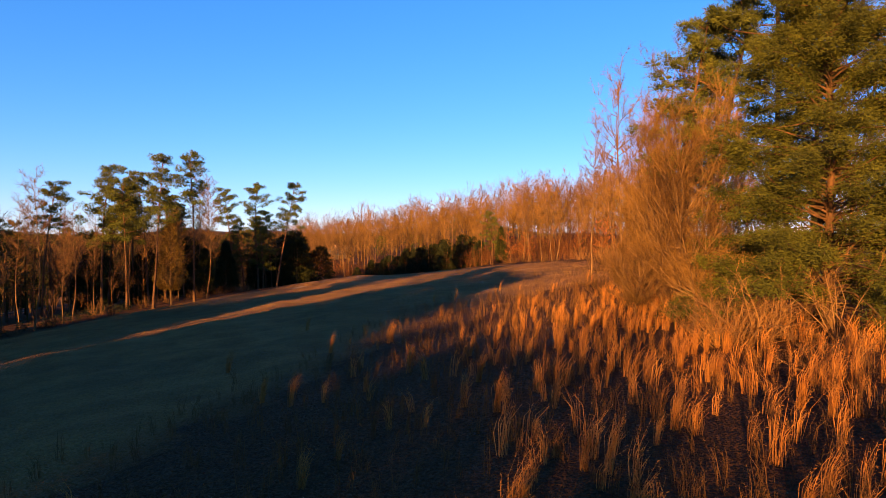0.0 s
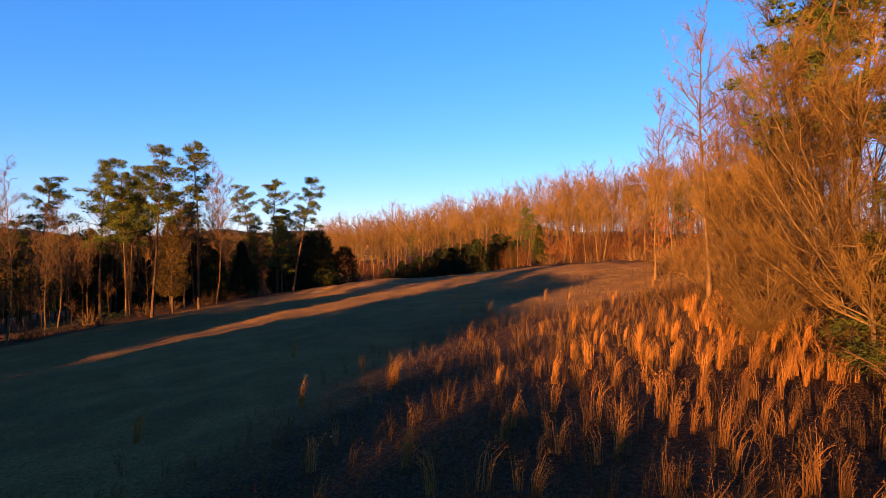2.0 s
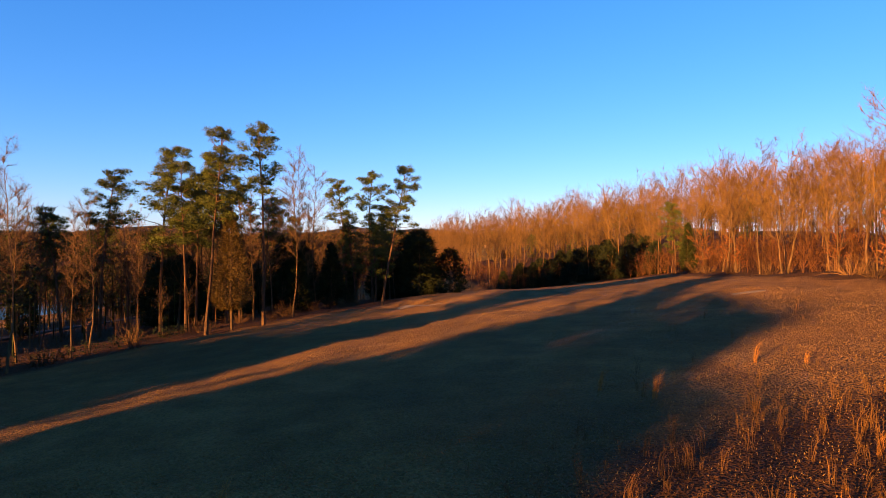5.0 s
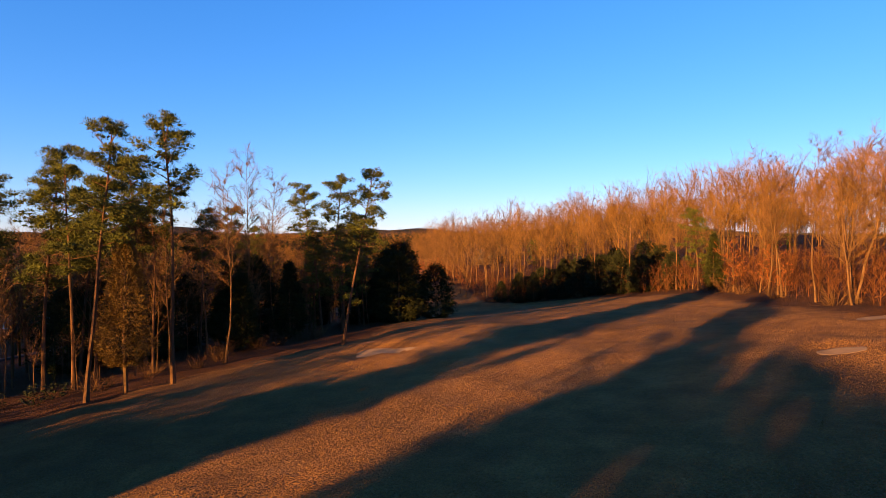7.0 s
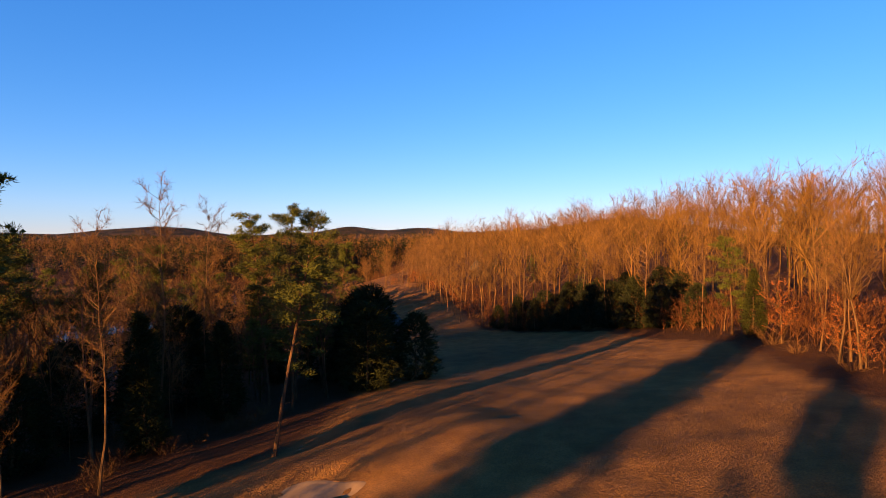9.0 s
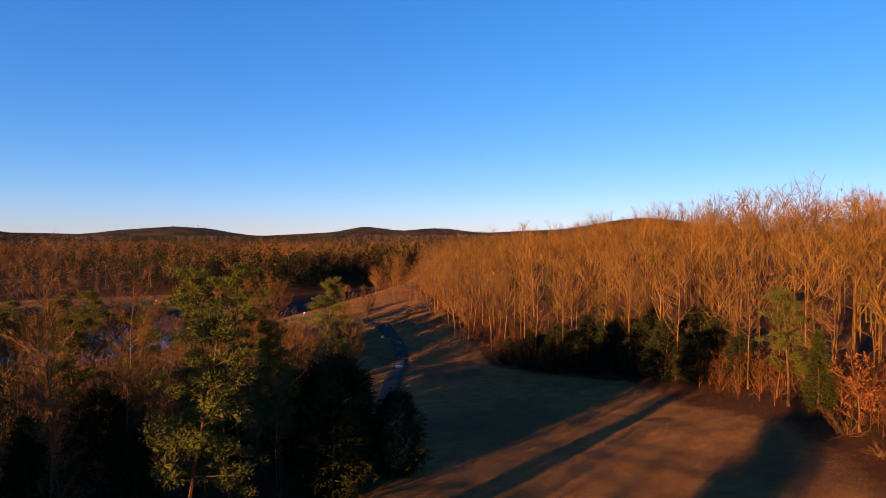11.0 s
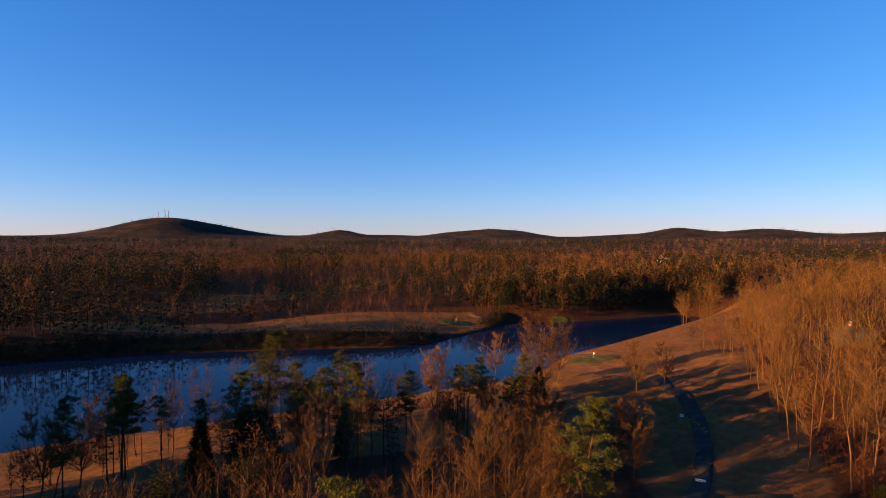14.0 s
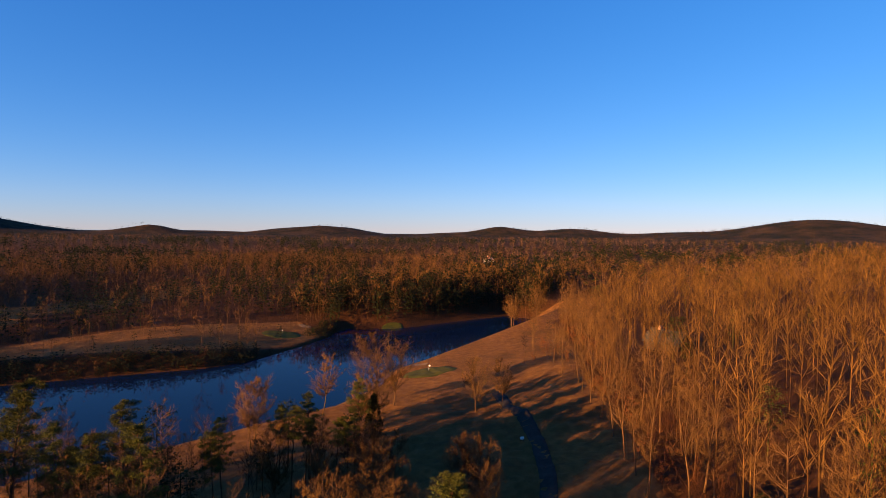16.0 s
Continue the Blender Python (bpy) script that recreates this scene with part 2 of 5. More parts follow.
# the open ground (fairways, field and lawns) inside these outlines; woods elsewhere
FIELD = [(-30, -60), (-46, 20), (-43, 52), (-43, 62), (-40, 78), (-38, 92), (-33, 101), (-35, 116), (-46, 140), (-66, 185),
         (-84, 205), (-108, 196), (-128, 150), (-150, 100), (-160, 60), (-195, 40), (-190, 115), (-162, 244), (-178, 300),
         (-186, 395), (-194, 455), (-172, 500), (-150, 495), (-160, 410), (-108, 322), (-96, 288), (-66, 243), (-46, 203),
         (-30, 190), (-8, 172), (-2, 158), (6, 149), (7.5, 139), (9.5, 128), (13.5, 114), (18, 98), (18, 80), (17, 66), (13, 52), (12, 30), (11, 12), (14, -60)]
LAKE_LAWN = [(-262, 240), (-246, 300), (-254, 326), (-285, 338), (-312, 290), (-340, 240), (-368, 180), (-385, 122), (-352, 122), (-318, 185)]
HIGH_LAWN = [(-378, 165), (-398, 250), (-430, 385), (-464, 385), (-432, 250), (-408, 170)]
STRIP_LAWN = [(-376, 525), (-440, 600), (-458, 585), (-395, 512)]


def outline_distance(px, py, poly):
    """Distance to a closed outline, negative inside; numpy arrays."""
    best = np.full(px.shape, 1e9)
    inside = np.zeros(px.shape, bool)
    for (x0, y0), (x1, y1) in zip(poly, poly[1:] + poly[:1]):
        dx, dy = x1 - x0, y1 - y0
        t = np.clip(((px - x0) * dx + (py - y0) * dy) / (dx * dx + dy * dy), 0, 1)
        best = np.minimum(best, np.hypot(px - x0 - t * dx, py - y0 - t * dy))
        if dy:
            inside ^= ((y0 > py) != (y1 > py)) & (px < dx * (py - y0) / dy + x0)
    return np.where(inside, -best, best)


def waves(px, py):
    """Small uneven swells, the same everywhere."""
    return (0.55 * np.sin(px / 9.3 + 1.1 * np.sin(py / 17.0)) * np.sin(py / 11.7 + 0.8) + 0.3 * np.sin(px / 4.1 + py / 5.3)
            * np.sin(py / 3.7 - px / 7.9) + 0.45 * np.sin(px / 1.1 + 2.0 * np.sin(py / 3.1)) * np.sin(py / 1.3 + 1.7 * np.sin(px / 4.3)))


def land(px, py):
    px, py = np.asarray(px, float), np.asarray(py, float)
    near = np.exp(-np.maximum(0, np.hypot(px + 150, py - 230) - 380) ** 2 / (2 * 150.0 ** 2))
    h = np.zeros(px.shape)
    for x, y, v in SWELLS:
        h += v * np.exp(-((px - x) ** 2 + (py - y) ** 2) / (2 * SWELL_WIDTH ** 2))
    h = -4.0 + h
    far = 1.0 + 3.0 * np.sin(px / 230.0 + 1.0) * np.sin(py / 310.0) - 9 * np.exp(-((px + 500) ** 2 + (py - 300) ** 2) / (2 * 380.0 ** 2))
    far = far + 16 * np.clip((np.hypot(px + 100, py - 150) - 900) / 1500, 0, 1)
    h = h * near + far * (1 - near)
    for x, y, v, a, b in HILLS:
        h += v * np.exp(-((px - x) ** 2 / (2.0 * a * a) + (py - y) ** 2 / (2.0 * b * b)))
    rolling = 0.25 + 0.9 * np.exp(-((px + 85) ** 2 + (py - 240) ** 2) / (2 * 45.0 ** 2))
    h += rolling * waves(px, py) * np.exp(-np.maximum(0, np.hypot(px + 100, py - 200) - 300) / 100.0)
    for x, y, v, a in MOUNDS:
        h += v * np.exp(-((px - x) ** 2 + (py - y) ** 2) / (2.0 * a * a))
    for x, y, a, b, turn, deep in BUNKERS:
        c, s = math.cos(radians(turn)), math.sin(radians(turn))
        q = (((px - x) * c + (py - y) * s) / (a + 0.7)) ** 2 + (((py - y) * c - (px - x) * s) / (b + 0.7)) ** 2
        h -= deep * np.clip(1.3 - q, 0, 1)
    d = outline_distance(px, py, POND)
    h = np.where(d < 60, np.minimum(h, WATER_Z + 0.9 + np.maximum(d - 2.5, 0) * 0.45), h)
    bank = WATER_Z + np.clip(d * 0.35, -2.5, 0.9)
    return np.where(d < 2.5, bank, np.maximum(h, WATER_Z + 0.9))


def land_at(x, y):
    return float(land(np.array([x]), np.array([y]))[0])


def woodness(px, py):
    """1 in woods, 0 on open ground, soft in between."""
    d = np.minimum.reduce([outline_distance(px, py, FIELD), outline_distance(px, py, LAKE_LAWN), outline_distance(px, py, HIGH_LAWN),
                            outline_distance(px, py, STRIP_LAWN)])
    return np.clip(0.5 + d / 5.0, 0, 1)


def mesh_of(name, verts, faces, mats, slots=None, smooth=False):
    """A mesh from arrays; faces is an (n, 3) or (n, 4) array."""
    verts, faces = np.asarray(verts, np.float32), np.asarray(faces, np.int32)
    me = bpy.data.meshes.new(name)
    k = faces.shape[1]
    me.vertices.add(len(verts))
    me.vertices.foreach_set("co", verts.ravel())
    me.loops.add(faces.size)
    me.loops.foreach_set("vertex_index", faces.ravel())
    me.polygons.add(len(faces))
    me.polygons.foreach_set("loop_start", np.arange(0, faces.size, k, dtype=np.int32))
    for m in mats:
        me.materials.append(m)
    if slots is not None:
        me.polygons.foreach_set("material_index", np.asarray(slots, np.int32))
    me.polygons.foreach_set("use_smooth", np.full(len(faces), smooth))
    me.update(calc_edges=True)
    return me


def steps(*spans):
    out = [spans[0][0]]
    for start, end, step in spans:
        out += list(np.linspace(start, end, max(1, round((end - start) / step)) + 1)[1:])
    return np.array(out)


def sheet(name, xs, ys, height, mats):
    gx, gy = np.meshgrid(xs, ys)
    z = height(gx, gy)
    i = np.arange(gx.size).reshape(gx.shape)
    q = np.stack([i[:-1, :-1], i[:-1, 1:], i[1:, 1:], i[1:, :-1]], -1).reshape(-1, 4)
    return mesh_of(name, np.stack([gx, gy, z], -1).reshape(-1, 3), q, mats, smooth=True), gx.ravel(), gy.ravel()


me, gx, gy = sheet("ground", steps((-4600, -1500, 110), (-1500, -700, 40), (-700, -340, 14), (-340, -118, 3), (-118, -70, 1.7), (-70, 40, 1.3), (40, 150, 4), (150, 500, 16), (500, 1500, 50), (1500, 4600, 150)),
                   steps((-3000, -600, 160), (-600, -100, 25), (-100, 0, 4), (0, 170, 1.2), (170, 265, 1.9), (265, 520, 3), (520, 800, 12), (800, 3200, 50), (3200, 4600, 140)), land, [GROUND])
at = me.attributes.new("litter", 'FLOAT', 'POINT')
leaf_fall = np.where((gx > -14) & (gy > 96) & (gy < 178), np.clip(1 - outline_distance(gx, gy, FIELD) / -7.0, 0, 1) * 0.9, 0)  # blown leaves along the wood
rough_line = -9 + 0.22 * (gy - 38) + 0.9 * np.maximum(0, gy - 50)
thatch = np.where((gy > -10) & (gy < 80), np.clip((gx - rough_line) / 9, 0, 0.95), 0)   # brown thatch under the sedge
at.data.foreach_set("value", np.maximum.reduce([woodness(gx, gy), leaf_fall, thatch]).astype(np.float32))
at = me.attributes.new("far_canopy", 'FLOAT', 'POINT')
at.data.foreach_set("value", np.clip((np.hypot(gx, gy - 100) - 1200) / 500, 0, 1).astype(np.float32))
tagged(new("ground", me), "dormant tan winter grass and brown leaf litter", "ground", kind="structure")
me, _, _ = sheet("water", np.array([-345.0, -250, -150]), np.array([-10.0, 230, 475]), lambda a, b: a * 0 + WATER_Z, [WATER])
tagged(new("water", me), "still dark blue pond reflecting sky and trees", "pond", kind="structure")


# ---- plants: shapes ----
class Shape:
    """Gathers triangles with a slot each."""

    def __init__(self):
        self.v, self.f, self.n = [], [], 0

    def add(self, verts, faces):
        self.v.append(np.asarray(verts, float))
        self.f.append(np.asarray(faces, int) + self.n)
        self.n += len(verts)

    def tube(self, path, radii, sides=5):
        path, radii = np.asarray(path, float), np.asarray(radii, float)
        ahead = np.gradient(path, axis=0)
        ahead /= np.linalg.norm(ahead, axis=1)[:, None] + 1e-9
        ref = np.array([1.0, 0, 0]) if abs(ahead[0, 2]) > 0.7 else np.array([0, 0, 1.0])
        u = np.cross(ahead, ref)
        u /= np.linalg.norm(u, axis=1)[:, None] + 1e-9
        w = np.cross(ahead, u)
        a = np.arange(sides) * 2 * np.pi / sides
        ring = path[:, None] + radii[:, None, None] * (np.cos(a)[None, :, None] * u[:, None] + np.sin(a)[None, :, None] * w[:, None])
        i = np.arange(len(path) * sides).reshape(len(path), sides)
        p, q = i[:-1], i[1:]
        p2, q2 = np.roll(p, -1, 1), np.roll(q, -1, 1)
        self.add(ring.reshape(-1, 3), np.concatenate([np.stack([p, p2, q], -1).reshape(-1, 3), np.stack([p2, q2, q], -1).reshape(-1, 3)]))

    def blades(self, base, tip, width, rng):
        """Thin long triangles from base to tip points."""
        base, tip = np.asarray(base, float), np.asarray(tip, float)
        side = np.cross(tip - base, rng.normal(size=base.shape))
        side *= (np.asarray(width) / 2.0)[..., None] / (np.linalg.norm(side, axis=1)[:, None] + 1e-9) if np.ndim(width) else width / 2 / (np.linalg.norm(side, axis=1)[:, None] + 1e-9)
        v = np.stack([base - side, base + side, tip], 1).reshape(-1, 3)
        self.add(v, np.arange(len(v)).reshape(-1, 3))

    def clumps(self, centres, radius, rng, flat=0.7):
        """Small uneven lumps of eight faces each."""
        centres = np.asarray(centres, float)
        m = len(centres)
        corner = np.array([(1, 0, 0), (0, 1, 0), (-1, 0, 0), (0, -1, 0), (0, 0, 1), (0, 0, -1)], float)
        a = rng.uniform(0, 1.57, m)
        c, q = np.cos(a)[:, None], np.sin(a)[:, None]
        v = np.stack([corner[:, 0] * c - corner[:, 1] * q, corner[:, 0] * q + corner[:, 1] * c, np.broadcast_to(corner[:, 2] * flat, (m, 6))], -1)
        v = centres[:, None] + v * (rng.uniform(0.6, 1.35, (m, 6)) * np.broadcast_to(radius, (m,))[:, None])[..., None]
        f = np.array([(0, 1, 4), (1, 2, 4), (2, 3, 4), (3, 0, 4), (1, 0, 5), (2, 1, 5), (3, 2, 5), (0, 3, 5)])
        self.add(v.reshape(-1, 3), (f[None] + 6 * np.arange(m)[:, None, None]).reshape(-1, 3))

    def arrays(self):
        return np.concatenate(self.v), np.concatenate(self.f)

    def mesh(self, name, mat):
        v, f = self.arrays()
        return mesh_of(name, v, f, [mat])


def bent(rng, start, way, length, n, wander, lift=0.0):
    """A wandering line of n + 1 points; lift bends it upwards."""
    pts, way = [np.array(start, float)], np.array(way, float)
    for _ in range(n):
        way = way + rng.normal(size=3) * wander + np.array([0, 0, lift])
        way /= np.linalg.norm(way)
        pts.append(pts[-1] + way * length / n)
    return np.array(pts), way


def unit(v):
    v = np.asarray(v, float)
    return v / (np.linalg.norm(v, axis=-1, keepdims=True) + 1e-9)


def bare_tree(seed, height, spread, low, limbs, twigs, girth=0.2, fork=0.0, leafy=False, tw=0.03, subs=4):
    """Trunk and limbs in one shape, twigs (or dead leaves) in another; limbs rise to the shell of a rounded crown."""
    rng = np.random.default_rng(seed)
    wood, fine = Shape(), Shape()
    trunk, way = bent(rng, (0, 0, -0.3), (rng.normal() * 0.06, rng.normal() * 0.06, 1), height * (0.93 if not fork else fork), 9, 0.055, 0.04)
    r0 = girth
    wood.tube(trunk, np.linspace(r0, r0 * (0.1 if not fork else 0.72), 10) * np.r_[1.5, 1.12, np.ones(8)], 6)
    stems = [trunk]
    if fork:
        stems = []
        for k in range(3):
            a = k * 2.1 + rng.uniform(0, 1)
            p, _ = bent(rng, trunk[-1], ((0.22 if height > 15 else 0.5) * math.cos(a), (0.22 if height > 15 else 0.5) * math.sin(a), 1), height * (0.95 - fork) * rng.uniform(0.85, 1), 7, 0.06, 0.05)
            wood.tube(p, np.linspace(r0 * 0.62, r0 * 0.06, 8), 5)
            stems.append(p)
    mid = np.array([trunk[-1][0] * 0.7, trunk[-1][1] * 0.7, height * (1 + low) / 2])
    half = np.array([spread, spread, height * (1 - low) / 2])
    for i in range(limbs):
        d = unit(rng.normal(size=3))
        d[2] = -1 + 2 * (i + rng.uniform()) / limbs
        d[:2] *= math.sqrt(max(0.02, 1 - d[2] ** 2)) / (np.linalg.norm(d[:2]) + 1e-9)
        tip = mid + d * half * rng.uniform(0.55, 1.04)
        stem = max(stems, key=lambda p: float((p[-1] - mid)[:2] @ d[:2]))
        across = math.hypot(tip[0] - mid[0], tip[1] - mid[1])
        z = min(max(tip[2] - across * rng.uniform(0.4, 1.2) - 0.02 * height, height * low * 0.75, stem[0][2]), stem[-1][2] - 0.02 * height)
        k = min(int(np.searchsorted(stem[:, 2], z)), len(stem) - 1)
        k = max(k, 1)
        f = np.clip((z - stem[k - 1][2]) / (stem[k][2] - stem[k - 1][2] + 1e-6), 0, 1)
        p0 = stem[k - 1] + (stem[k] - stem[k - 1]) * f
        ctrl = p0 + (tip - p0) * np.array([0.6, 0.6, 0.42]) + rng.normal(size=3) * 0.07 * np.linalg.norm(tip - p0)
        u = np.linspace(0, 1, 7)[:, None]
        limb = p0 * (1 - u) ** 2 + ctrl * 2 * u * (1 - u) + tip * u * u
        limb[1:-1] += rng.normal(size=(5, 3)) * 0.03 * np.linalg.norm(tip - p0)
        length = np.linalg.norm(tip - p0)
        rl = max(0.016, min(r0 * 0.3, 0.008 * length + r0 * 0.07))
        wood.tube(limb[::2], np.linspace(rl, 0.01, 4), 3)
        for j in range(subs):
            v = rng.uniform(0.15, 0.98) * 5.999
            q = limb[int(v)] + (limb[int(v) + 1] - limb[int(v)]) * (v % 1)
            way = unit(limb[int(v) + 1] - limb[int(v)])
            sub, _ = bent(rng, q, unit(way + rng.normal(size=3) * 0.5 + np.array([0, 0, 0.2])), min(length, spread) * rng.uniform(0.25, 0.5), 2, 0.2, 0.1)
            for p, e in ((sub[0], sub[1]), (sub[0], sub[2])):
                wood.blades(p[None], e[None], rl * 0.6 + 0.012, rng)
            m = twigs
            f = rng.uniform(0.05, 1, m) * 1.999
            b = sub[f.astype(int)] + (sub[f.astype(int) + 1] - sub[f.astype(int)]) * (f % 1)[:, None]
            d2 = unit(unit(sub[-1] - sub[0]) + rng.normal(size=(m, 3)) * 0.8 + np.array([0, 0, 0.15]))
            if leafy:
                fine.blades(b, b + d2 * rng.uniform(0.1, 0.28, m)[:, None], 0.13, rng)
            else:
                fine.blades(b, b + d2 * rng.uniform(0.3, 0.9, m)[:, None] * (0.42 + spread / 9), tw, rng)
    return wood, fine


def pine_tree(seed, height, clear, spread, clumps, girth=0.19, tufts=120, size=0.64):
    rng = np.random.default_rng(seed)
    wood, fine = Shape(), Shape()
    trunk, _ = bent(rng, (0, 0, -0.3), (rng.normal() * 0.04, rng.normal() * 0.04, 1), height, 10, 0.035, 0.02)
    wood.tube(trunk, np.linspace(girth, 0.05, 11) * np.r_[1.35, np.ones(10)], 7)
    for i in range(clumps):
        t = clear + (0.985 - clear) * ((i + rng.uniform()) / clumps)
        k = t * 10
        p0 = trunk[int(k)] + (trunk[min(int(k) + 1, 10)] - trunk[int(k)]) * (k % 1)
        a = i * 2.4 + rng.uniform(-0.5, 0.5)
        rel = (t - clear) / (1 - clear)
        length = spread * (0.35 + 0.9 * math.sin(math.pi * min(1, 0.25 + 0.72 * rel))) * rng.uniform(0.45, 1.05)
        limb, _ = bent(rng, p0, unit((math.cos(a), math.sin(a), rng.uniform(-0.05, 0.35) + 0.5 * rel)), length, 4, 0.13, 0.05)
        wood.tube(limb, np.linspace(0.05, 0.012, 5), 4)
        for j in range(5):   # rounded puffs of needles along and beside the limb
            along = (0.45, 0.68, 0.86, 1.0, 0.8)[j]
            c = limb[0] + (limb[-1] - limb[0]) * along + rng.normal(size=3) * np.array([0.2, 0.2, 0.08]) * length * (j != 3)
            big = size * rng.uniform(0.75, 1.2) * (1.25 - 0.35 * rel)
            d = unit(rng.normal(size=(tufts, 3)) + np.array([0, 0, 0.3]))
            b = c + d * np.array([1.0, 1.0, 0.6]) * big * rng.uniform(0.3, 1.0, tufts)[:, None]
            fine.blades(b, b + unit(d + rng.normal(size=(tufts, 3)) * 0.4 + np.array([0, 0, 0.25])) * rng.uniform(0.16, 0.34, tufts)[:, None], 0.052, rng)
            fine.clumps(c[None] + rng.normal(size=(3, 3)) * np.array([0.36, 0.36, 0.16]) * big, big * 0.3, rng, 0.6)
    for i in range(7):  # dead stubs on the clear trunk
        t = rng.uniform(0.1, clear)
        a = rng.uniform(0, 6.28)
        p0 = trunk[int(t * 10)] + (trunk[int(t * 10) + 1] - trunk[int(t * 10)]) * (t * 10 % 1)
        stub, _ = bent(rng, p0, (math.cos(a), math.sin(a), 0.1), rng.uniform(0.5, 2.0), 3, 0.2)
        wood.tube(stub, np.linspace(0.025, 0.006, 4), 3)
    return wood, fine


def cedar_tree(seed, height, radius, foot, sprays, size=0.5, top=0.8, per=5, lift=0.1):
    """A dense evergreen: tapering crown of drooping sprays down to foot metres above the ground."""
    rng = np.random.default_rng(seed)
    wood, fine = Shape(), Shape()
    trunk, _ = bent(rng, (0, 0, -0.3), (0, 0, 1), height * 0.95, 6, 0.03, 0.02)
    wood.tube(trunk, np.linspace(0.05 + height * 0.012, 0.02, 7), 7)
    lobes = rng.uniform(0.7, 1.15, 24)
    for i in range(sprays):
        t = rng.uniform(0, 1) ** 1.25
        a = rng.uniform(0, 2 * np.pi)
        shape = (1 - t) ** top * min(1.0, 0.45 + t * 4)
        r = radius * shape * lobes[int((a * 1.9 + t * 9) % 24)] * math.sqrt(rng.uniform(0.25, 1.05)) + 0.08
        z = foot + (height - foot) * t
        c = np.array([math.cos(a) * r, math.sin(a) * r, z])
        out = np.array([math.cos(a), math.sin(a), lift + 0.8 * t * t])
        b = c + rng.normal(size=(per, 3)) * size * 0.3
        d = unit(out + rng.normal(size=(per, 3)) * 0.55)
        fine.blades(b - d * size * 0.3, b + d * size * rng.uniform(0.5, 1.1, per)[:, None], size * 0.22, rng)
    for i in range(14):
        z = rng.uniform(foot * 0.6, height * 0.6)
        a = rng.uniform(0, 6.28)
        limb, _ = bent(rng, (0, 0, z), (math.cos(a), math.sin(a), 0.3), radius * 0.6, 3, 0.1)
        wood.tube(limb, np.linspace(0.04, 0.01, 4), 3)
    return wood, fine


def layered_evergreen(seed, height, radius, foot, limbs, per, size):
    """A broad cone of drooping boughs; each bough is a flat fan of side sprays set with short leaves, with dark gaps between the tiers."""
    rng = np.random.default_rng(seed)
    wood, fine = Shape(), Shape()
    trunk, _ = bent(rng, (0, 0, -0.3), (0, 0, 1), height * 0.97, 8, 0.03, 0.02)
    wood.tube(trunk, np.linspace(0.2, 0.03, 9), 8)
    for i in range(limbs):
        t = ((i + rng.uniform()) / limbs) ** 1.25
        z = foot + (height - foot) * t
        a = i * 2.4 + rng.uniform(-0.5, 0.5)
        length = radius * (1 - t) ** 0.85 * rng.uniform(0.72, 1.08) * (0.5 if i % 3 == 0 else 1) + 0.3
        limb, _ = bent(rng, (0, 0, z), unit((math.cos(a), math.sin(a), rng.uniform(-0.1, 0.75) + 0.5 * t)), length, 6, 0.1, -0.06)
        wood.tube(limb, np.linspace(0.05, 0.012, 7), 3)
        sprays = int(16 + 7 * length)
        f = np.sqrt(rng.uniform(0.1, 1.0, sprays)) * 5.999
        k = f.astype(int)
        p = limb[k] + (limb[k + 1] - limb[k]) * (f % 1)[:, None]
        out = unit(limb[-1] - limb[0])
        across = np.cross(out, [0, 0, 1.0])
        way = unit(out * 0.8 + across * rng.choice([-1, 1], sprays)[:, None] * rng.uniform(0.3, 1.1, sprays)[:, None] + np.array([0, 0, -0.12]) + rng.normal(size=(sprays, 3)) * 0.12)
        reach = (0.28 + 0.2 * length) * rng.uniform(0.5, 1.1, sprays) * (1.15 - f / 9)
        q = rng.uniform(0, 1, (sprays, per))
        b = p[:, None] + way[:, None] * (q * reach[:, None])[..., None]
        b[..., 2] -= 0.22 * q ** 2 * reach[:, None]
        b = b.reshape(-1, 3) + rng.normal(size=(sprays * per, 3)) * np.array([0.13, 0.13, 0.15])
        d = unit(np.repeat(way, per, 0) + rng.normal(size=b.shape) * 0.5 + np.array([0, 0, -0.1]))
        fine.blades(b, b + d * size * rng.uniform(0.5, 1.2, len(b))[:, None], size * 0.24, rng)
    return wood, fine


def shrub(seed, height, radius, stems, twigs, tw=0.02, lean=0.5):
    rng = np.random.default_rng(seed)
    wood, fine = Shape(), Shape()
    for i in range(stems):
        a, r = rng.uniform(0, 6.28), radius * 0.4 * math.sqrt(rng.uniform())
        way = (math.cos(a) * lean * rng.uniform(0.2, 1.6), math.sin(a) * lean * rng.uniform(0.2, 1.6), 1)
        p, _ = bent(rng, (math.cos(a) * r, math.sin(a) * r, -0.1), unit(way), height * rng.uniform(0.55, 1.1), 5, 0.2, -0.02)
        wood.tube(p, np.linspace(0.022 + height * 0.002, 0.005, 6), 3)
        f = rng.uniform(0.2, 1, twigs) * 4.999
        b = p[f.astype(int)] + (p[f.astype(int) + 1] - p[f.astype(int)]) * (f % 1)[:, None]
        d = unit(unit(p[-1] - p[0]) + rng.normal(size=(twigs, 3)) * 0.75)
        fine.blades(b, b + d * rng.uniform(0.3, 0.9, twigs)[:, None] * (0.3 + height * 0.14), tw, rng)
    return wood, fine


def thing(name, shapes, label, category, group=""):
    """A plant at the origin: an Empty with its parts."""
    root = tagged(new(name), label, category, group)
    for part_name, shape, mat in shapes:
        ob = new(part_name, shape.mesh(part_name, mat))
        ob.parent = root
    return root


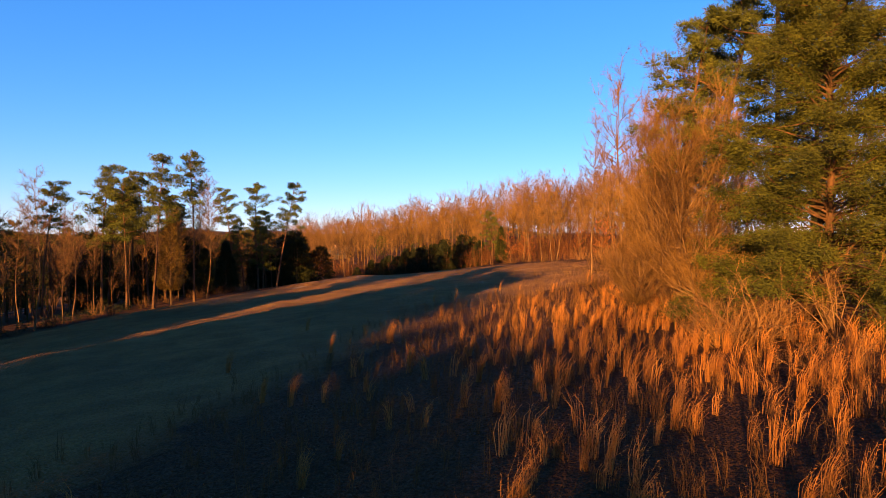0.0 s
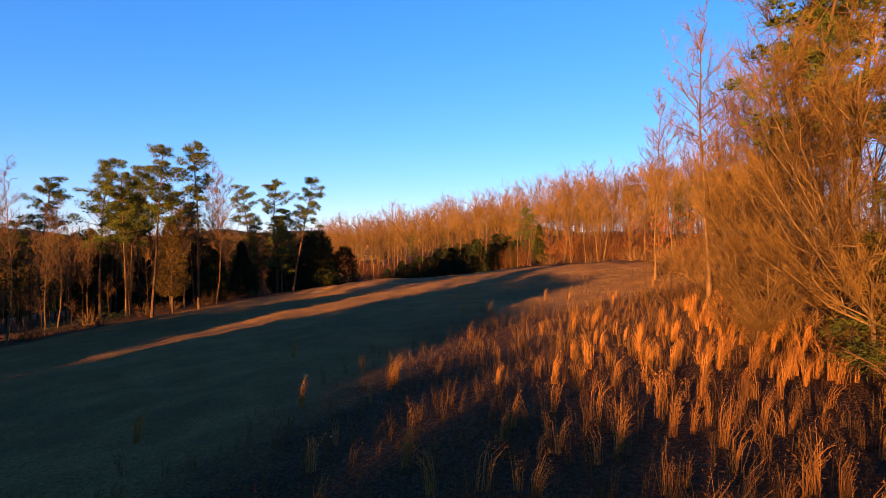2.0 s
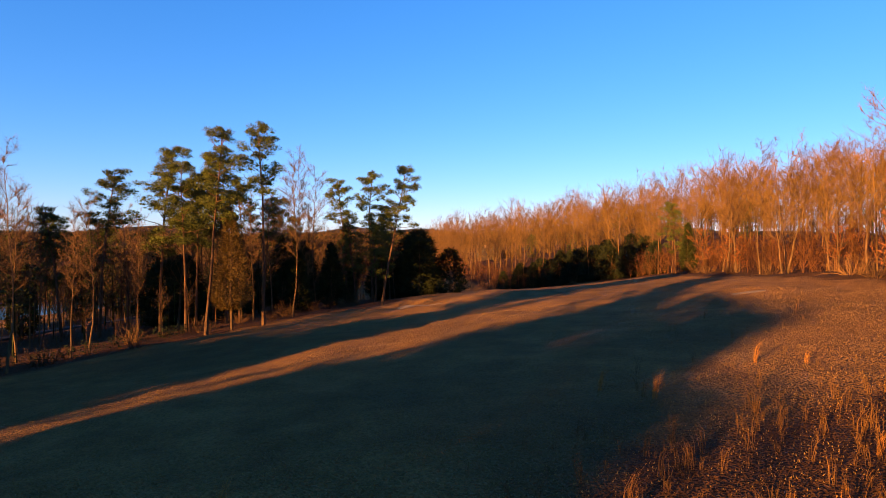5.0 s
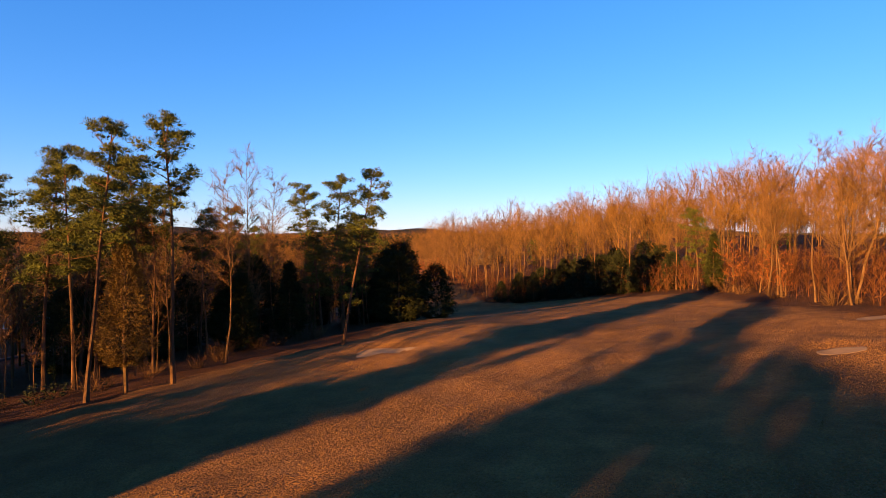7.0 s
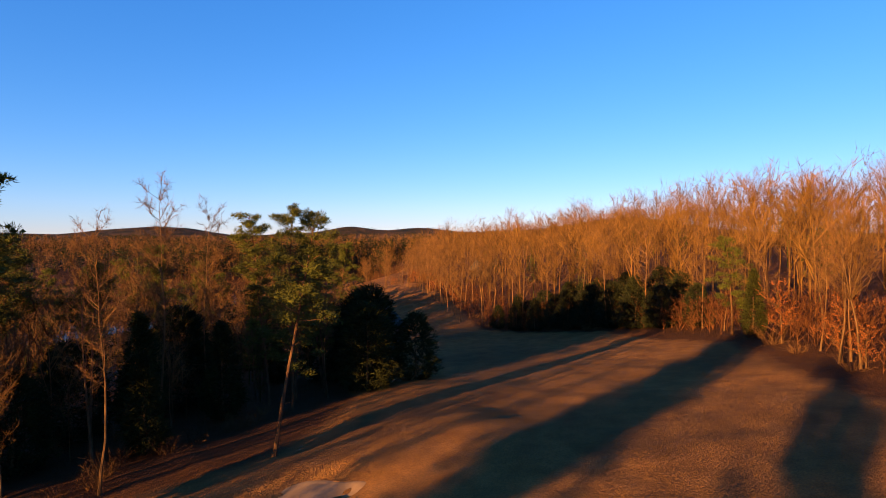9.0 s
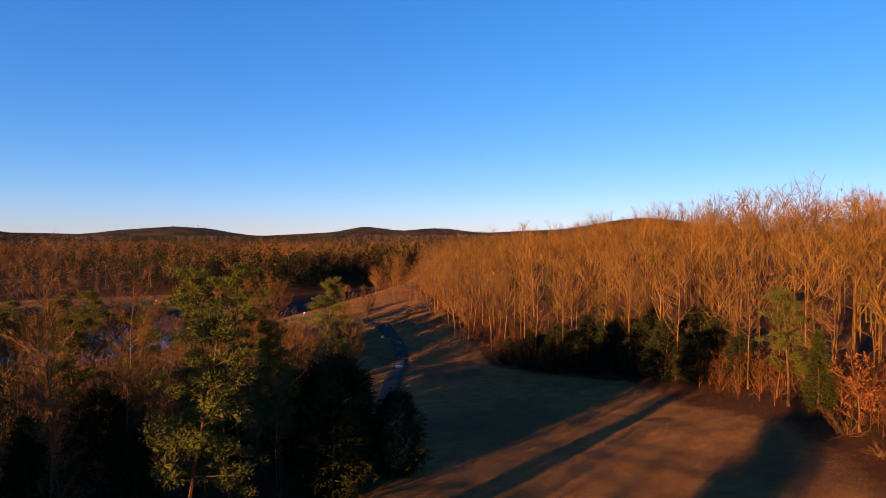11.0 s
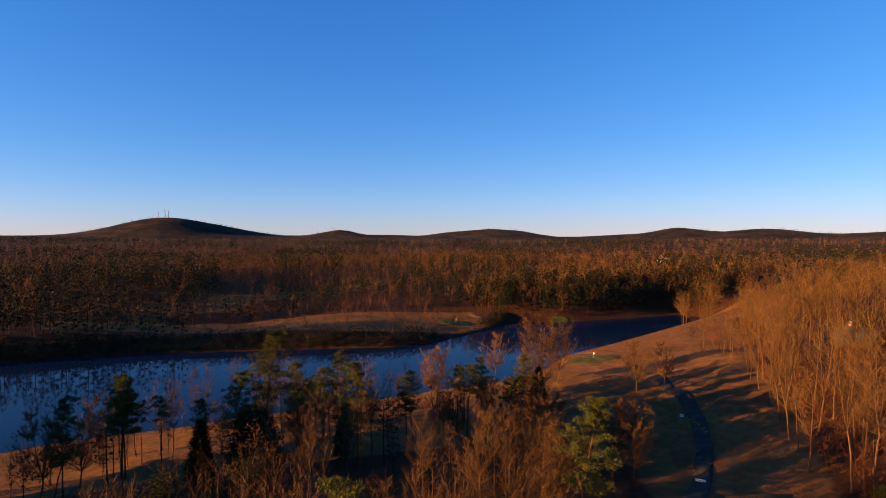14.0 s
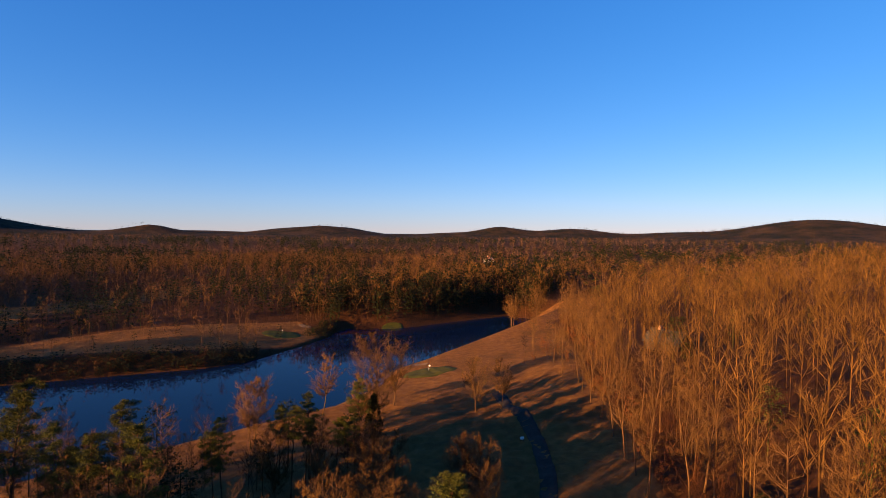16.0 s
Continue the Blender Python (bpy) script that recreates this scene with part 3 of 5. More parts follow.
def stand(x, y, turn=0.0, scale=1.0, lean=0.0, lean_to=0.0, wide=None, sink=0.0):
    q = Euler((0, 0, radians(lean_to))).to_matrix() @ Euler((radians(lean), 0, 0)).to_matrix() @ Euler((0, 0, radians(turn - lean_to))).to_matrix()
    w = scale if wide is None else wide
    return Matrix.LocRotScale((x, y, land_at(x, y) - sink), q.to_quaternion(), (w, w, scale))


class Kind:
    """One sort of plant in a few forms, of which copies stand about."""

    def __init__(self, forms, height):
        self.forms, self.height, self.used = forms, height, set()

    def put(self, x, y, height, form=0, turn=0.0, lean=0.0, lean_to=0.0, wide=1.0, sink=0.0, label=""):
        root = self.forms[form % len(self.forms)]
        s = height / self.height
        m = stand(x, y, turn, s, lean, lean_to, s * wide, sink)
        if form % len(self.forms) not in self.used:
            self.used.add(form % len(self.forms))
            root.matrix_basis = m
            ob = root
        else:
            root_scale = root.scale.copy()
            root.scale = (1, 1, 1)
            ob = copy_thing(root, m)
            root.scale = root_scale
        if label:
            ob["label"] = label
        return ob


# ---- plants: sorts ----
OAKS = Kind([thing("bare_tree", (("trunk", w, b), ("crown", f, t)), "leafless winter hardwood with grey trunk and fine twigs", "tree", "hardwoods at the wood's edge")
             for (w, f), b, t in ((bare_tree(11, 20, 3.9, 0.3, 30, 17, girth=0.13, tw=0.02, subs=7), BARK_PALE, TWIG), (bare_tree(12, 20, 3.3, 0.45, 28, 17, girth=0.14, tw=0.02, subs=7), BARK_PALE, TWIG),
                                  (bare_tree(13, 20, 5.2, 0.3, 36, 17, girth=0.16, fork=0.3, tw=0.02, subs=7), BARK_PALE, TWIG), (bare_tree(14, 20, 4.4, 0.38, 32, 17, girth=0.15, fork=0.45, tw=0.02, subs=7), BARK, TWIG_RED),
                                  (bare_tree(15, 20, 2.3, 0.42, 42, 15, girth=0.1, tw=0.014, subs=8), BARK, TWIG_RED))], 20)
ROUND = Kind([thing("round_tree", (("trunk", w, BARK_PALE), ("crown", f, TWIG)), "leafless hardwood with a dense rounded brown crown", "tree", "round-crowned trees by the pond")
              for w, f in (bare_tree(16, 20, 6.2, 0.2, 50, 24, girth=0.2, fork=0.2, tw=0.046, subs=7), bare_tree(17, 20, 5.2, 0.25, 46, 24, girth=0.18, fork=0.3, tw=0.046, subs=7))], 20)
BUSHY = Kind([thing("bushy_tree", (("trunk", w, BARK), ("crown", f, TWIG)), "low spreading leafless tree with dense orange-brown twigs", "tree", "bushy trees")
              for w, f in (bare_tree(21, 9, 3.9, 0.12, 80, 30, girth=0.1, fork=0.14, tw=0.013, subs=7), bare_tree(22, 9, 3.4, 0.1, 74, 30, girth=0.09, fork=0.2, tw=0.013, subs=7))], 9)
OAK_LEAF = Kind([thing("beech_tree", (("trunk", w, BARK), ("crown", f, LEAF)), "young hardwood still holding rust-brown dead leaves", "tree", "leafy hardwoods")
                 for w, f in (bare_tree(31, 9, 3.0, 0.12, 30, 12, girth=0.09, leafy=True),)], 9)
PINES = Kind([thing("pine_tree", (("trunk", w, BARK_PINE), ("crown", f, NEEDLE)), "tall pine with a bare trunk and green tufted crown", "tree", "pines")
              for w, f in (pine_tree(41, 22, 0.64, 2.9, 20), pine_tree(42, 22, 0.54, 3.1, 25), pine_tree(43, 22, 0.68, 2.5, 17), pine_tree(44, 22, 0.42, 3.1, 32))], 22)
YOUNG_PINES = Kind([thing("young_pine", (("trunk", w, BARK_PINE), ("crown", f, NEEDLE)), "young green pine with a full crown", "tree", "young pines")
                    for w, f in (pine_tree(45, 15, 0.28, 3.0, 26, tufts=80, size=0.6), pine_tree(46, 15, 0.35, 2.7, 24, tufts=80, size=0.6))], 15)
CEDARS = Kind([thing("cedar_tree", (("trunk", w, BARK), ("crown", f, CEDAR)), "dense dark evergreen cedar branched to the ground", "tree", "cedars")
               for w, f in (cedar_tree(51, 10, 2.8, 0.6, 800, size=0.66), cedar_tree(52, 10, 4.2, 0.3, 1050, size=0.66, top=0.42))], 10)
HOLLIES = Kind([thing("evergreen_bush", (("stem", w, BARK), ("foliage", f, HOLLY)), "dense evergreen bush at the foot of the wood, near-black colour includes shade", "bush", "evergreen bushes")
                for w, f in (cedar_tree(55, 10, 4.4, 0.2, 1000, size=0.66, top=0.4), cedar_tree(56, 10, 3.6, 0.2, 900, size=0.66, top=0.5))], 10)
TAN_CEDAR = Kind([thing("cedar_tree", (("trunk", w, BARK), ("crown", f, CEDAR_TAN)), "bronze-tinted cedar with a short pale trunk", "tree", "cedars")
                  for w, f in (cedar_tree(53, 12, 2.3, 2.3, 3600, size=0.27, top=0.6),)], 12)
BIG_EVERGREEN = Kind([thing("evergreen_tree", (("trunk", w, BARK_PINE), ("crown", f, EVERGREEN)), "huge layered evergreen with yellow-green sprays", "tree")
                      for w, f in (layered_evergreen(54, 18, 5.6, 0.9, 320, 30, 0.15),)], 18)
SHRUBS = Kind([thing("shrub", (("branchwork", w, TWIG_RED), ("twig_mass", f, TWIG_RED)), "tangled leafless brown brush", "shrub", "brush at the wood's edge")
               for w, f in (shrub(61, 2.6, 1.6, 26, 26), shrub(62, 2.6, 2.2, 34, 24, lean=0.9))], 2.6)
SAPLINGS = Kind([thing("sapling", (("branchwork", w, BARK_PALE), ("twig_mass", f, TWIG)), "thin leafless sapling clump", "shrub", "saplings")
                 for w, f in (shrub(63, 6, 1.4, 12, 34, lean=0.22),)], 6)

rng = np.random.default_rng(7)


def rnd(a, b):
    return float(rng.uniform(a, b))


# the row of tall pines, cedars and bare trees along the low side of the field: x, y, height, form, lean, lean towards
for x, y, h, form, lean, to in [(-41.3, 78.7, 20.3, 1, 6, 165), (-38.3, 83.6, 20.6, 2, 1.5, 250), (-59.5, 82, 19.3, 0, 2, 60), (-62.8, 80, 15.5, 0, 5, 250),
                                (-51, 82.5, 20.8, 3, 2, 30), (-47.3, 82.3, 17.8, 1, 1, 200), (-49.5, 86, 17.5, 1, 2, 120), (-54, 88, 18.5, 0, 3, 180), (-45, 88, 16.5, 2, 2, 60),
                                (-68, 84, 15, 3, 2, 0), (-50.5, 123, 22, 0, 1, 0), (-42.9, 117.8, 21, 2, 2, 300), (-32.7, 100, 17.8, 1, 8, 120),
                                (-72, 92, 15, 1, 2, 0), (-62, 101, 15, 2, 3, 10), (-41.5, 121.5, 16, 3, 2, 80),
                                (-53, 93, 17, 0, 1, 0), (-57, 98, 17.5, 2, 2, 30), (-50, 99, 16, 0, 1, 200),
                                (-58, 114, 18, 1, 1, 60), (-66, 128, 17, 1, 2, 50), (-49.8, 91.7, 20.6, 0, 1, 0),
                                # the same row behind the start, unseen but for its long shadows
                                (-46, 13, 23, 3, 1, 0), (-47, 17, 22, 1, 1, 0), (-45, 24, 22, 3, 1, 0), (-48, 9, 22, 3, 1, 0), (-46.5, 19, 23, 1, 1, 0), (-45, 19, 22, 3, 1, 0), (-42, -12, 24, 3, 1, 0),
                                (-41, -20, 23, 3, 0, 0), (-46, -26, 22, 1, 0, 0), (-43, -34, 21, 3, 0, 0)]:
    PINES.put(x, y, h, form, rnd(0, 360), lean, to)
TAN_CEDAR.put(-40.3, 81.1, 11.5, 0, 30)
for x, y, h, form in [(-38.5, 127, 11.5, 1), (-42, 131, 11.5, 1), (-36.5, 122, 9.5, 1), (-46, 110, 9.5, 0), (-52, 106, 11, 0), (-61, 96, 9, 1),
                      (-55, 114, 11, 1), (-47, 131, 10, 1), (-78, 86, 9, 0), (-45, 100, 8, 0), (-33.5, 129, 8, 1), (-48, 138, 9, 1), (-55, 146, 9, 0), (-53, 95, 8, 1), (-56, 102, 9, 1), (-58, 90, 8.5, 1)]:
    CEDARS.put(x, y, h, form, rnd(0, 360))
for x, y, h, form in [(-49.1, 105, 24, 4), (-51.4, 114.5, 23, 4), (-41, 92.6, 19, 4), (-47, 97, 17, 0), (-56, 110, 19, 4), (-44, 62, 17, 4), (-47, 57, 16, 0),
                      (-44, 52, 15, 2), (-49, 66, 15, 4), (-46, 70, 14, 4), (-64, 70.5, 18.5, 2), (-53, 52, 17, 0), (-43.5, 47, 15, 4), (-64, 90, 17, 0), (-70, 76, 16, 1),
                      (-43, 88, 15, 4), (-57, 120, 18, 4), (-62, 114, 17, 0), (-66, 104, 18, 1), (-74, 68, 16, 0), (-76, 100, 17, 4)]:
    OAKS.put(x, y, h, form, rnd(0, 360))
OAKS.put(-78, 79, 24, 2, 40)
for i in range(26):
    x, y = rnd(-78, -44), rnd(44, 140)
    OAKS.put(x, y, rnd(9, 14), 4 if i % 3 else 0, rnd(0, 360), wide=rnd(0.7, 1.0))
for i in range(6):
    x, y = rnd(-80, -52), rnd(74, 138)
    (CEDARS, YOUNG_PINES)[i % 2].put(x, y, rnd(6, 11), i % 3, rnd(0, 360))
for i in range(26):
    SHRUBS.put(rnd(-47, -41), rnd(45, 112), rnd(1.2, 2.4), i % 2, rnd(0, 360))
for x, y, h, form in [(-40, 113, 13, 0), (-45, 116, 14, 1), (-44, 125, 14, 1), (-54, 127, 13, 0)]:
    YOUNG_PINES.put(x, y, h, form, rnd(0, 360))
for x, y, h, form in [(-49, 119, 15, 0), (-48, 129, 14, 3), (-53, 117, 16, 1), (-39, 118, 12, 4), (-50, 135, 14, 0), (-58, 131, 15, 3), (-55, 96, 15, 1), (-54, 108, 16, 0), (-60, 122, 16, 3),
                      (-54, 133, 15, 0), (-60, 136, 16, 1), (-64, 118, 16, 4), (-44, 134, 13, 0), (-62, 128, 15, 0)]:
    OAKS.put(x, y, h, form, rnd(0, 360))
# the high trees beside the start
BIG_EVERGREEN.put(16.6, 32.5, 19.5, 0, 0)
BUSHY.put(12.2, 36, 12.5, 0, 200, wide=0.7)
BUSHY.put(13.2, 40, 10, 0, 130, wide=0.8)
BUSHY.put(14.3, 47, 8.5, 1, 20)
BUSHY.put(10.2, 39.5, 5.0, 1, 90)
for x, y, h, form in [(13.6, 44.5, 18.6, 3), (19.5, 43, 24, 1), (22, 36, 23, 3), (24, 47, 23, 1), (28, 30, 22, 0), (21, 56, 20, 3)]:
    PINES.put(x, y, h, form, rnd(0, 360), wide=1.05)
OAKS.put(13.0, 53.5, 19, 1, 10)
for x, y, h, form in [(15.5, 50, 20, 0), (17.5, 57, 19, 3), (19, 52, 21, 1), (17, 63, 18, 0), (20, 68, 19, 3), (22, 75, 19, 1)]:
    OAKS.put(x, y, h, form, rnd(0, 360))
BUSHY.put(14.8, 52, 9.5, 1, 75, wide=0.9)
BUSHY.put(16.8, 58, 10, 0, 160, wide=0.8)
BUSHY.put(19, 66, 9, 1, 300)
PINES.put(17.5, 47.5, 22, 3, 20, wide=1.2)
OAKS.put(25.5, 111, 21, 1, 70)
for x, y, h, form in [(16, 117, 17.5, 2), (10.5, 130, 18, 4), (13.5, 121, 18.5, 4), (20.5, 117, 17.5, 0), (13.6, 70, 17.5, 4)]:
    OAKS.put(x, y, h, form, rnd(0, 360))
for i in range(34):
    y = rnd(5, 105)
    x = 14 + max(0, y - 60) * 0.28 + rnd(2, 34)
    OAKS.put(x, y, rnd(13, 20), i % 5, rnd(0, 360))
for i in range(10):
    y = rnd(12, 100)
    SAPLINGS.put(12.5 + max(0, y - 60) * 0.28 + rnd(0, 3), y, rnd(3.5, 7), 0, rnd(0, 360))
for i in range(34):
    y = rnd(14, 104)
    SHRUBS.put(12 + max(0, y - 58) * 0.27 + rnd(-1.2, 3), y, rnd(1.6, 3.2), i % 2, rnd(0, 360), label="reddish tangle of leafless brush under the trees" if y < 35 else "")

# the long wood at the far end, its edge first
EDGE = [(19, 84), (18, 98), (13.5, 114), (9.5, 128), (7.5, 139), (6, 149), (-2, 159), (-8, 172), (-30, 193), (-46, 205), (-62, 238), (-85, 267), (-96, 289), (-108, 322), (-135, 365), (-157, 415)]
CEDARS.put(6.4, 151, 9.0, 0, 0, wide=0.8, label="yellow-green cedar at the edge of the wood")
YOUNG_PINES.put(4.5, 156, 14, 0, 0)
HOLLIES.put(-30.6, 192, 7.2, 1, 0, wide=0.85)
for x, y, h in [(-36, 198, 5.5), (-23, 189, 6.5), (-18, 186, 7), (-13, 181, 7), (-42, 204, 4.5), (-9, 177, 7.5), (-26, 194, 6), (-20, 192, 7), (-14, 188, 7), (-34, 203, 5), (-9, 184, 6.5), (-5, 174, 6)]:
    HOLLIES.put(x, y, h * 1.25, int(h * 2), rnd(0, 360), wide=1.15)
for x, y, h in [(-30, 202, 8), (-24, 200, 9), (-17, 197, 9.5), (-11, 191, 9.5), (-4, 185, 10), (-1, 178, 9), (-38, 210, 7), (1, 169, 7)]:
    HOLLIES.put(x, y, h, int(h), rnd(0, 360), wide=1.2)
for (x0, y0), (x1, y1) in zip(EDGE, EDGE[1:]):
    d = math.hypot(x1 - x0, y1 - y0)
    nx, ny = (y1 - y0) / d, -(x1 - x0) / d
    for i in range(int(d / 5.4)):
        s = (i + rnd(0.1, 0.9)) / int(d / 5.4)
        k = rnd(0.5, 7)
        OAKS.put(x0 + (x1 - x0) * s + nx * k, y0 + (y1 - y0) * s + ny * k, rnd(13, 16.5) + (8 if y0 > 165 else 0), int(rnd(0, 5)), rnd(0, 360))
        if rnd(0, 1) < 0.38:
            OAK_LEAF.put(x0 + (x1 - x0) * s + nx * 2, y0 + (y1 - y0) * s + ny * 2, rnd(4, 9), 0, rnd(0, 360))
        if rnd(0, 1) < 0.35:
            SHRUBS.put(x0 + (x1 - x0) * s + nx * 0.8, y0 + (y1 - y0) * s + ny * 0.8, rnd(1.5, 3), 1, rnd(0, 360))

for x, y, h, form in [(-127, 319, 17, 0), (-118, 312, 15, 4), (-112, 303, 17, 2), (-105, 294, 16, 1), (-100, 282, 18, 0), (-92, 276, 19, 3), (-88, 268, 15, 4), (-82, 259, 19, 2), (-77, 252, 20, 0),
                      (-71, 243, 20, 3), (-65, 232, 21, 2), (-61, 226, 19, 1), (-57, 219, 20, 0), (-133, 330, 16, 3), (-140, 344, 16, 1), (-122, 300, 13, 4)]:
    OAKS.put(x, y, h, form, rnd(0, 360))
    OAK_LEAF.put(x + rnd(1, 4), y + rnd(1, 4), rnd(3, 6), 0, rnd(0, 360))

# trees between the field and the pond: x, y, height, sort, form
for x, y, h, kind, form in [(-142.7, 244, 21, ROUND, 0), (-146, 240, 19, OAKS, 0), (-139, 247, 18, ROUND, 0), (-148.5, 204, 15, ROUND, 0), (-146, 201, 15, ROUND, 1), (-152, 230.5, 16, ROUND, 1),
                            (-106, 198, 12, ROUND, 0), (-104, 194, 13, OAKS, 0), (-101, 200, 11, ROUND, 0), (-99, 194, 11, ROUND, 1), (-111, 190, 13, ROUND, 1),
                            (-128, 226, 13, ROUND, 0), (-130, 222, 15, ROUND, 1), (-125, 222, 9, CEDARS, 0), (-127, 219, 13, YOUNG_PINES, 1), (-134, 232, 7, OAK_LEAF, 0),
                            (-112, 250, 14, ROUND, 0), (-106, 254, 13, ROUND, 1), (-121, 170, 14, OAKS, 0), (-117, 163, 14, OAKS, 3), (-114, 158, 18, PINES, 3),
                            (-124, 160, 7, CEDARS, 0), (-118, 157, 16, OAKS, 0), (-127, 152, 17, PINES, 1), (-133, 160, 15, OAKS, 4), (-140, 176, 16, OAKS, 0), (-136, 168, 7, CEDARS, 0),
                            (-134, 121, 17, PINES, 1), (-131, 112, 16, PINES, 3), (-138, 130, 17, OAKS, 4), (-128, 133, 10, CEDARS, 0), (-147, 150, 18, OAKS, 4), (-150, 158, 18, OAKS, 0),
                            (-156, 165, 17, OAKS, 4), (-108, 146, 15, OAKS, 3), (-102, 152, 15, OAKS, 0), (-98, 140, 15, OAKS, 4), (-92, 158, 14, OAKS, 0), (-88, 170, 13, OAKS, 1),
                            (-188, 415, 17, ROUND, 1), (-191, 424, 18, ROUND, 0), (-184, 408, 15, OAKS, 0), (-186, 431, 17, OAKS, 1), (-176, 392, 12, OAKS, 4), (-166, 402, 19, ROUND, 0), (-172, 418, 18, ROUND, 1), (-84, 162, 15, ROUND, 1), (-78, 172, 12, BUSHY, 0), (-82, 178, 11, BUSHY, 1), (-90, 182, 12, ROUND, 1), (-112, 132, 15, OAKS, 4), (-120, 140, 12, CEDARS, 1)]:
    kind.put(x, y, h * 1.22, form, rnd(0, 360))
for x, y, h, form, wide in [(-140, 150, 27, 3, 1.2), (-128, 163, 22, 3, 1.2), (-118, 153, 20, 1, 1.2), (-132, 140, 20, 3, 1.2), (-135, 121, 21, 1, 1.2)]:
    PINES.put(x, y, h, form, rnd(0, 360), wide=wide)
for x, y, h, form in [(-130, 150, 19, 0), (-122, 150, 18, 2), (-120, 160, 17, 3), (-112, 150, 18, 0), (-108, 152, 17, 2), (-116, 142, 18, 1), (-140, 111, 19, 3)]:
    OAKS.put(x, y, h, form, rnd(0, 360))
for x, y, h, form in [(-138, 109, 20, 3), (-148, 116, 17, 2), (-150, 140, 21, 4), (-146, 146, 22, 4), (-153, 139, 20, 4), (-96, 186, 15, 2), (-92, 190, 14, 2), (-101, 188, 15, 3), (-86, 202, 14, 2), (-83, 205, 15, 2), (-89, 208, 13, 3), (-80, 199, 13, 2)]:
    (OAKS if form == 4 else ROUND).put(x, y, h, form, rnd(0, 360))
for i in range(28):
    t = rnd(0, 1)
    x, y = -56 - 36 * t + rnd(-12, 4), 140 + 44 * t + rnd(-12, 8)
    (OAKS, OAKS, ROUND, OAKS, OAKS, OAKS, OAKS, CEDARS)[i % 8].put(x, y, rnd(11, 17) * (0.45 if i % 8 == 7 else 1), i % 5, rnd(0, 360), wide=0.95)
PINES.put(-64, 161.3, 22, 3, 40, wide=1.1)
PINES.put(-159, 156.4, 22, 3, 80)
PINES.put(-146, 123.5, 21, 1, 10)
for i in range(60):   # the steep slope above the near shore
    t = rnd(0, 1)
    x, y = -178 + 62 * t + rnd(-4, 22), 112 + 84 * t + rnd(-6, 10)
    if i % 3 and outline_distance(np.array([x]), np.array([y]), POND)[0] > 4:
        (OAKS, PINES, ROUND, PINES, OAKS, PINES, OAKS)[i % 7].put(x, y, rnd(12, 19), i % 5, rnd(0, 360))


# ---- woods farther off: countless trees, each a bundle of limbs and twigs ----
def coarse_tree(seed, limbs, subs, twigs, wide, low, trunk, limb_wide, twig_wide):
    """A leafless tree of few triangles and unit height: limbs fan up to a domed crown, and branch twice."""
    r = np.random.default_rng(seed)
    s = Shape()
    top = np.array([r.normal() * 0.02, r.normal() * 0.02, 0.8])
    if trunk:
        s.tube([(0, 0, -0.02), top * 0.5 + r.normal(size=3) * 0.006, top], np.array([trunk, trunk * 0.75, trunk * 0.25]), 4)
    else:
        s.blades(np.array([[0, 0, -0.02]]), top[None], limb_wide * 1.6, r)
    a = np.arange(limbs) * 2.4 + r.uniform(-0.6, 0.6, limbs)
    z1 = low + (1 - low) * r.uniform(0.25, 1.0, limbs) ** 0.8
    q = wide * np.sqrt(np.clip(1 - ((z1 - low - 0.5 * (1 - low)) / (0.56 * (1 - low))) ** 2, 0.05, 1)) * r.uniform(0.55, 1.0, limbs)
    e = np.stack([np.cos(a) * q, np.sin(a) * q, z1], 1)
    b = top * (np.clip(z1 - q * r.uniform(0.8, 1.9, limbs) - 0.05, low * 0.7, 0.76) / 0.8)[:, None]
    s.blades(b, e, limb_wide, r)
    k, f = r.integers(0, limbs, subs), r.uniform(0.25, 0.9, subs)[:, None]
    p = b[k] * (1 - f) + e[k] * f
    w = unit(unit(e[k] - b[k]) + r.normal(size=(subs, 3)) * 0.5 + np.array([0, 0, 0.2]))
    g = p + w * r.uniform(0.08, 0.2, subs)[:, None]
    s.blades(p, g, limb_wide * 0.6, r)
    k, f = r.integers(0, subs, twigs), r.uniform(0.2, 1.0, twigs)[:, None]
    o = p[k] * (1 - f) + g[k] * f
    s.blades(o, o + unit(w[k] + r.normal(size=(twigs, 3)) * 0.65 + np.array([0, 0, 0.15])) * r.uniform(0.04, 0.1, twigs)[:, None], twig_wide, r)
    return s.arrays()


def coarse_evergreen(seed, n, wide, foot, leaf, clumps=22, core=0.3):
    """An evergreen of unit height: clumps of short blades on boughs round a trunk."""
    r = np.random.default_rng(seed)
    s = Shape()
    s.tube([(0, 0, -0.02), (r.normal() * 0.01, 0, 0.5), (0, 0, 0.9)], [0.011, 0.008, 0.003], 4)
    t = (np.arange(clumps) + r.uniform(size=clumps)) / clumps
    a = np.arange(clumps) * 2.4 + r.uniform(-0.5, 0.5, clumps)
    q = wide * np.sqrt(np.clip(1 - (1.5 * t - 0.55) ** 2, 0.03, 1)) * r.uniform(0.45, 1.0, clumps)
    c = np.stack([np.cos(a) * q, np.sin(a) * q, foot + (0.96 - foot) * t], 1)
    s.blades(np.stack([0 * q, 0 * q, c[:, 2] - 0.02], 1), c, 0.006, r)
    b = c[r.integers(0, clumps, n)] + r.normal(size=(n, 3)) * np.array([0.27, 0.27, 0.12]) * wide
    d = unit(r.normal(size=(n, 3)) * np.array([1, 1, 0.6]) + np.array([0, 0, 0.3]))
    s.blades(b - d * leaf / 2, b + d * leaf / 2, leaf * 0.45, r)
    s.clumps(c, core * wide, r, 0.55)
    return s.arrays()


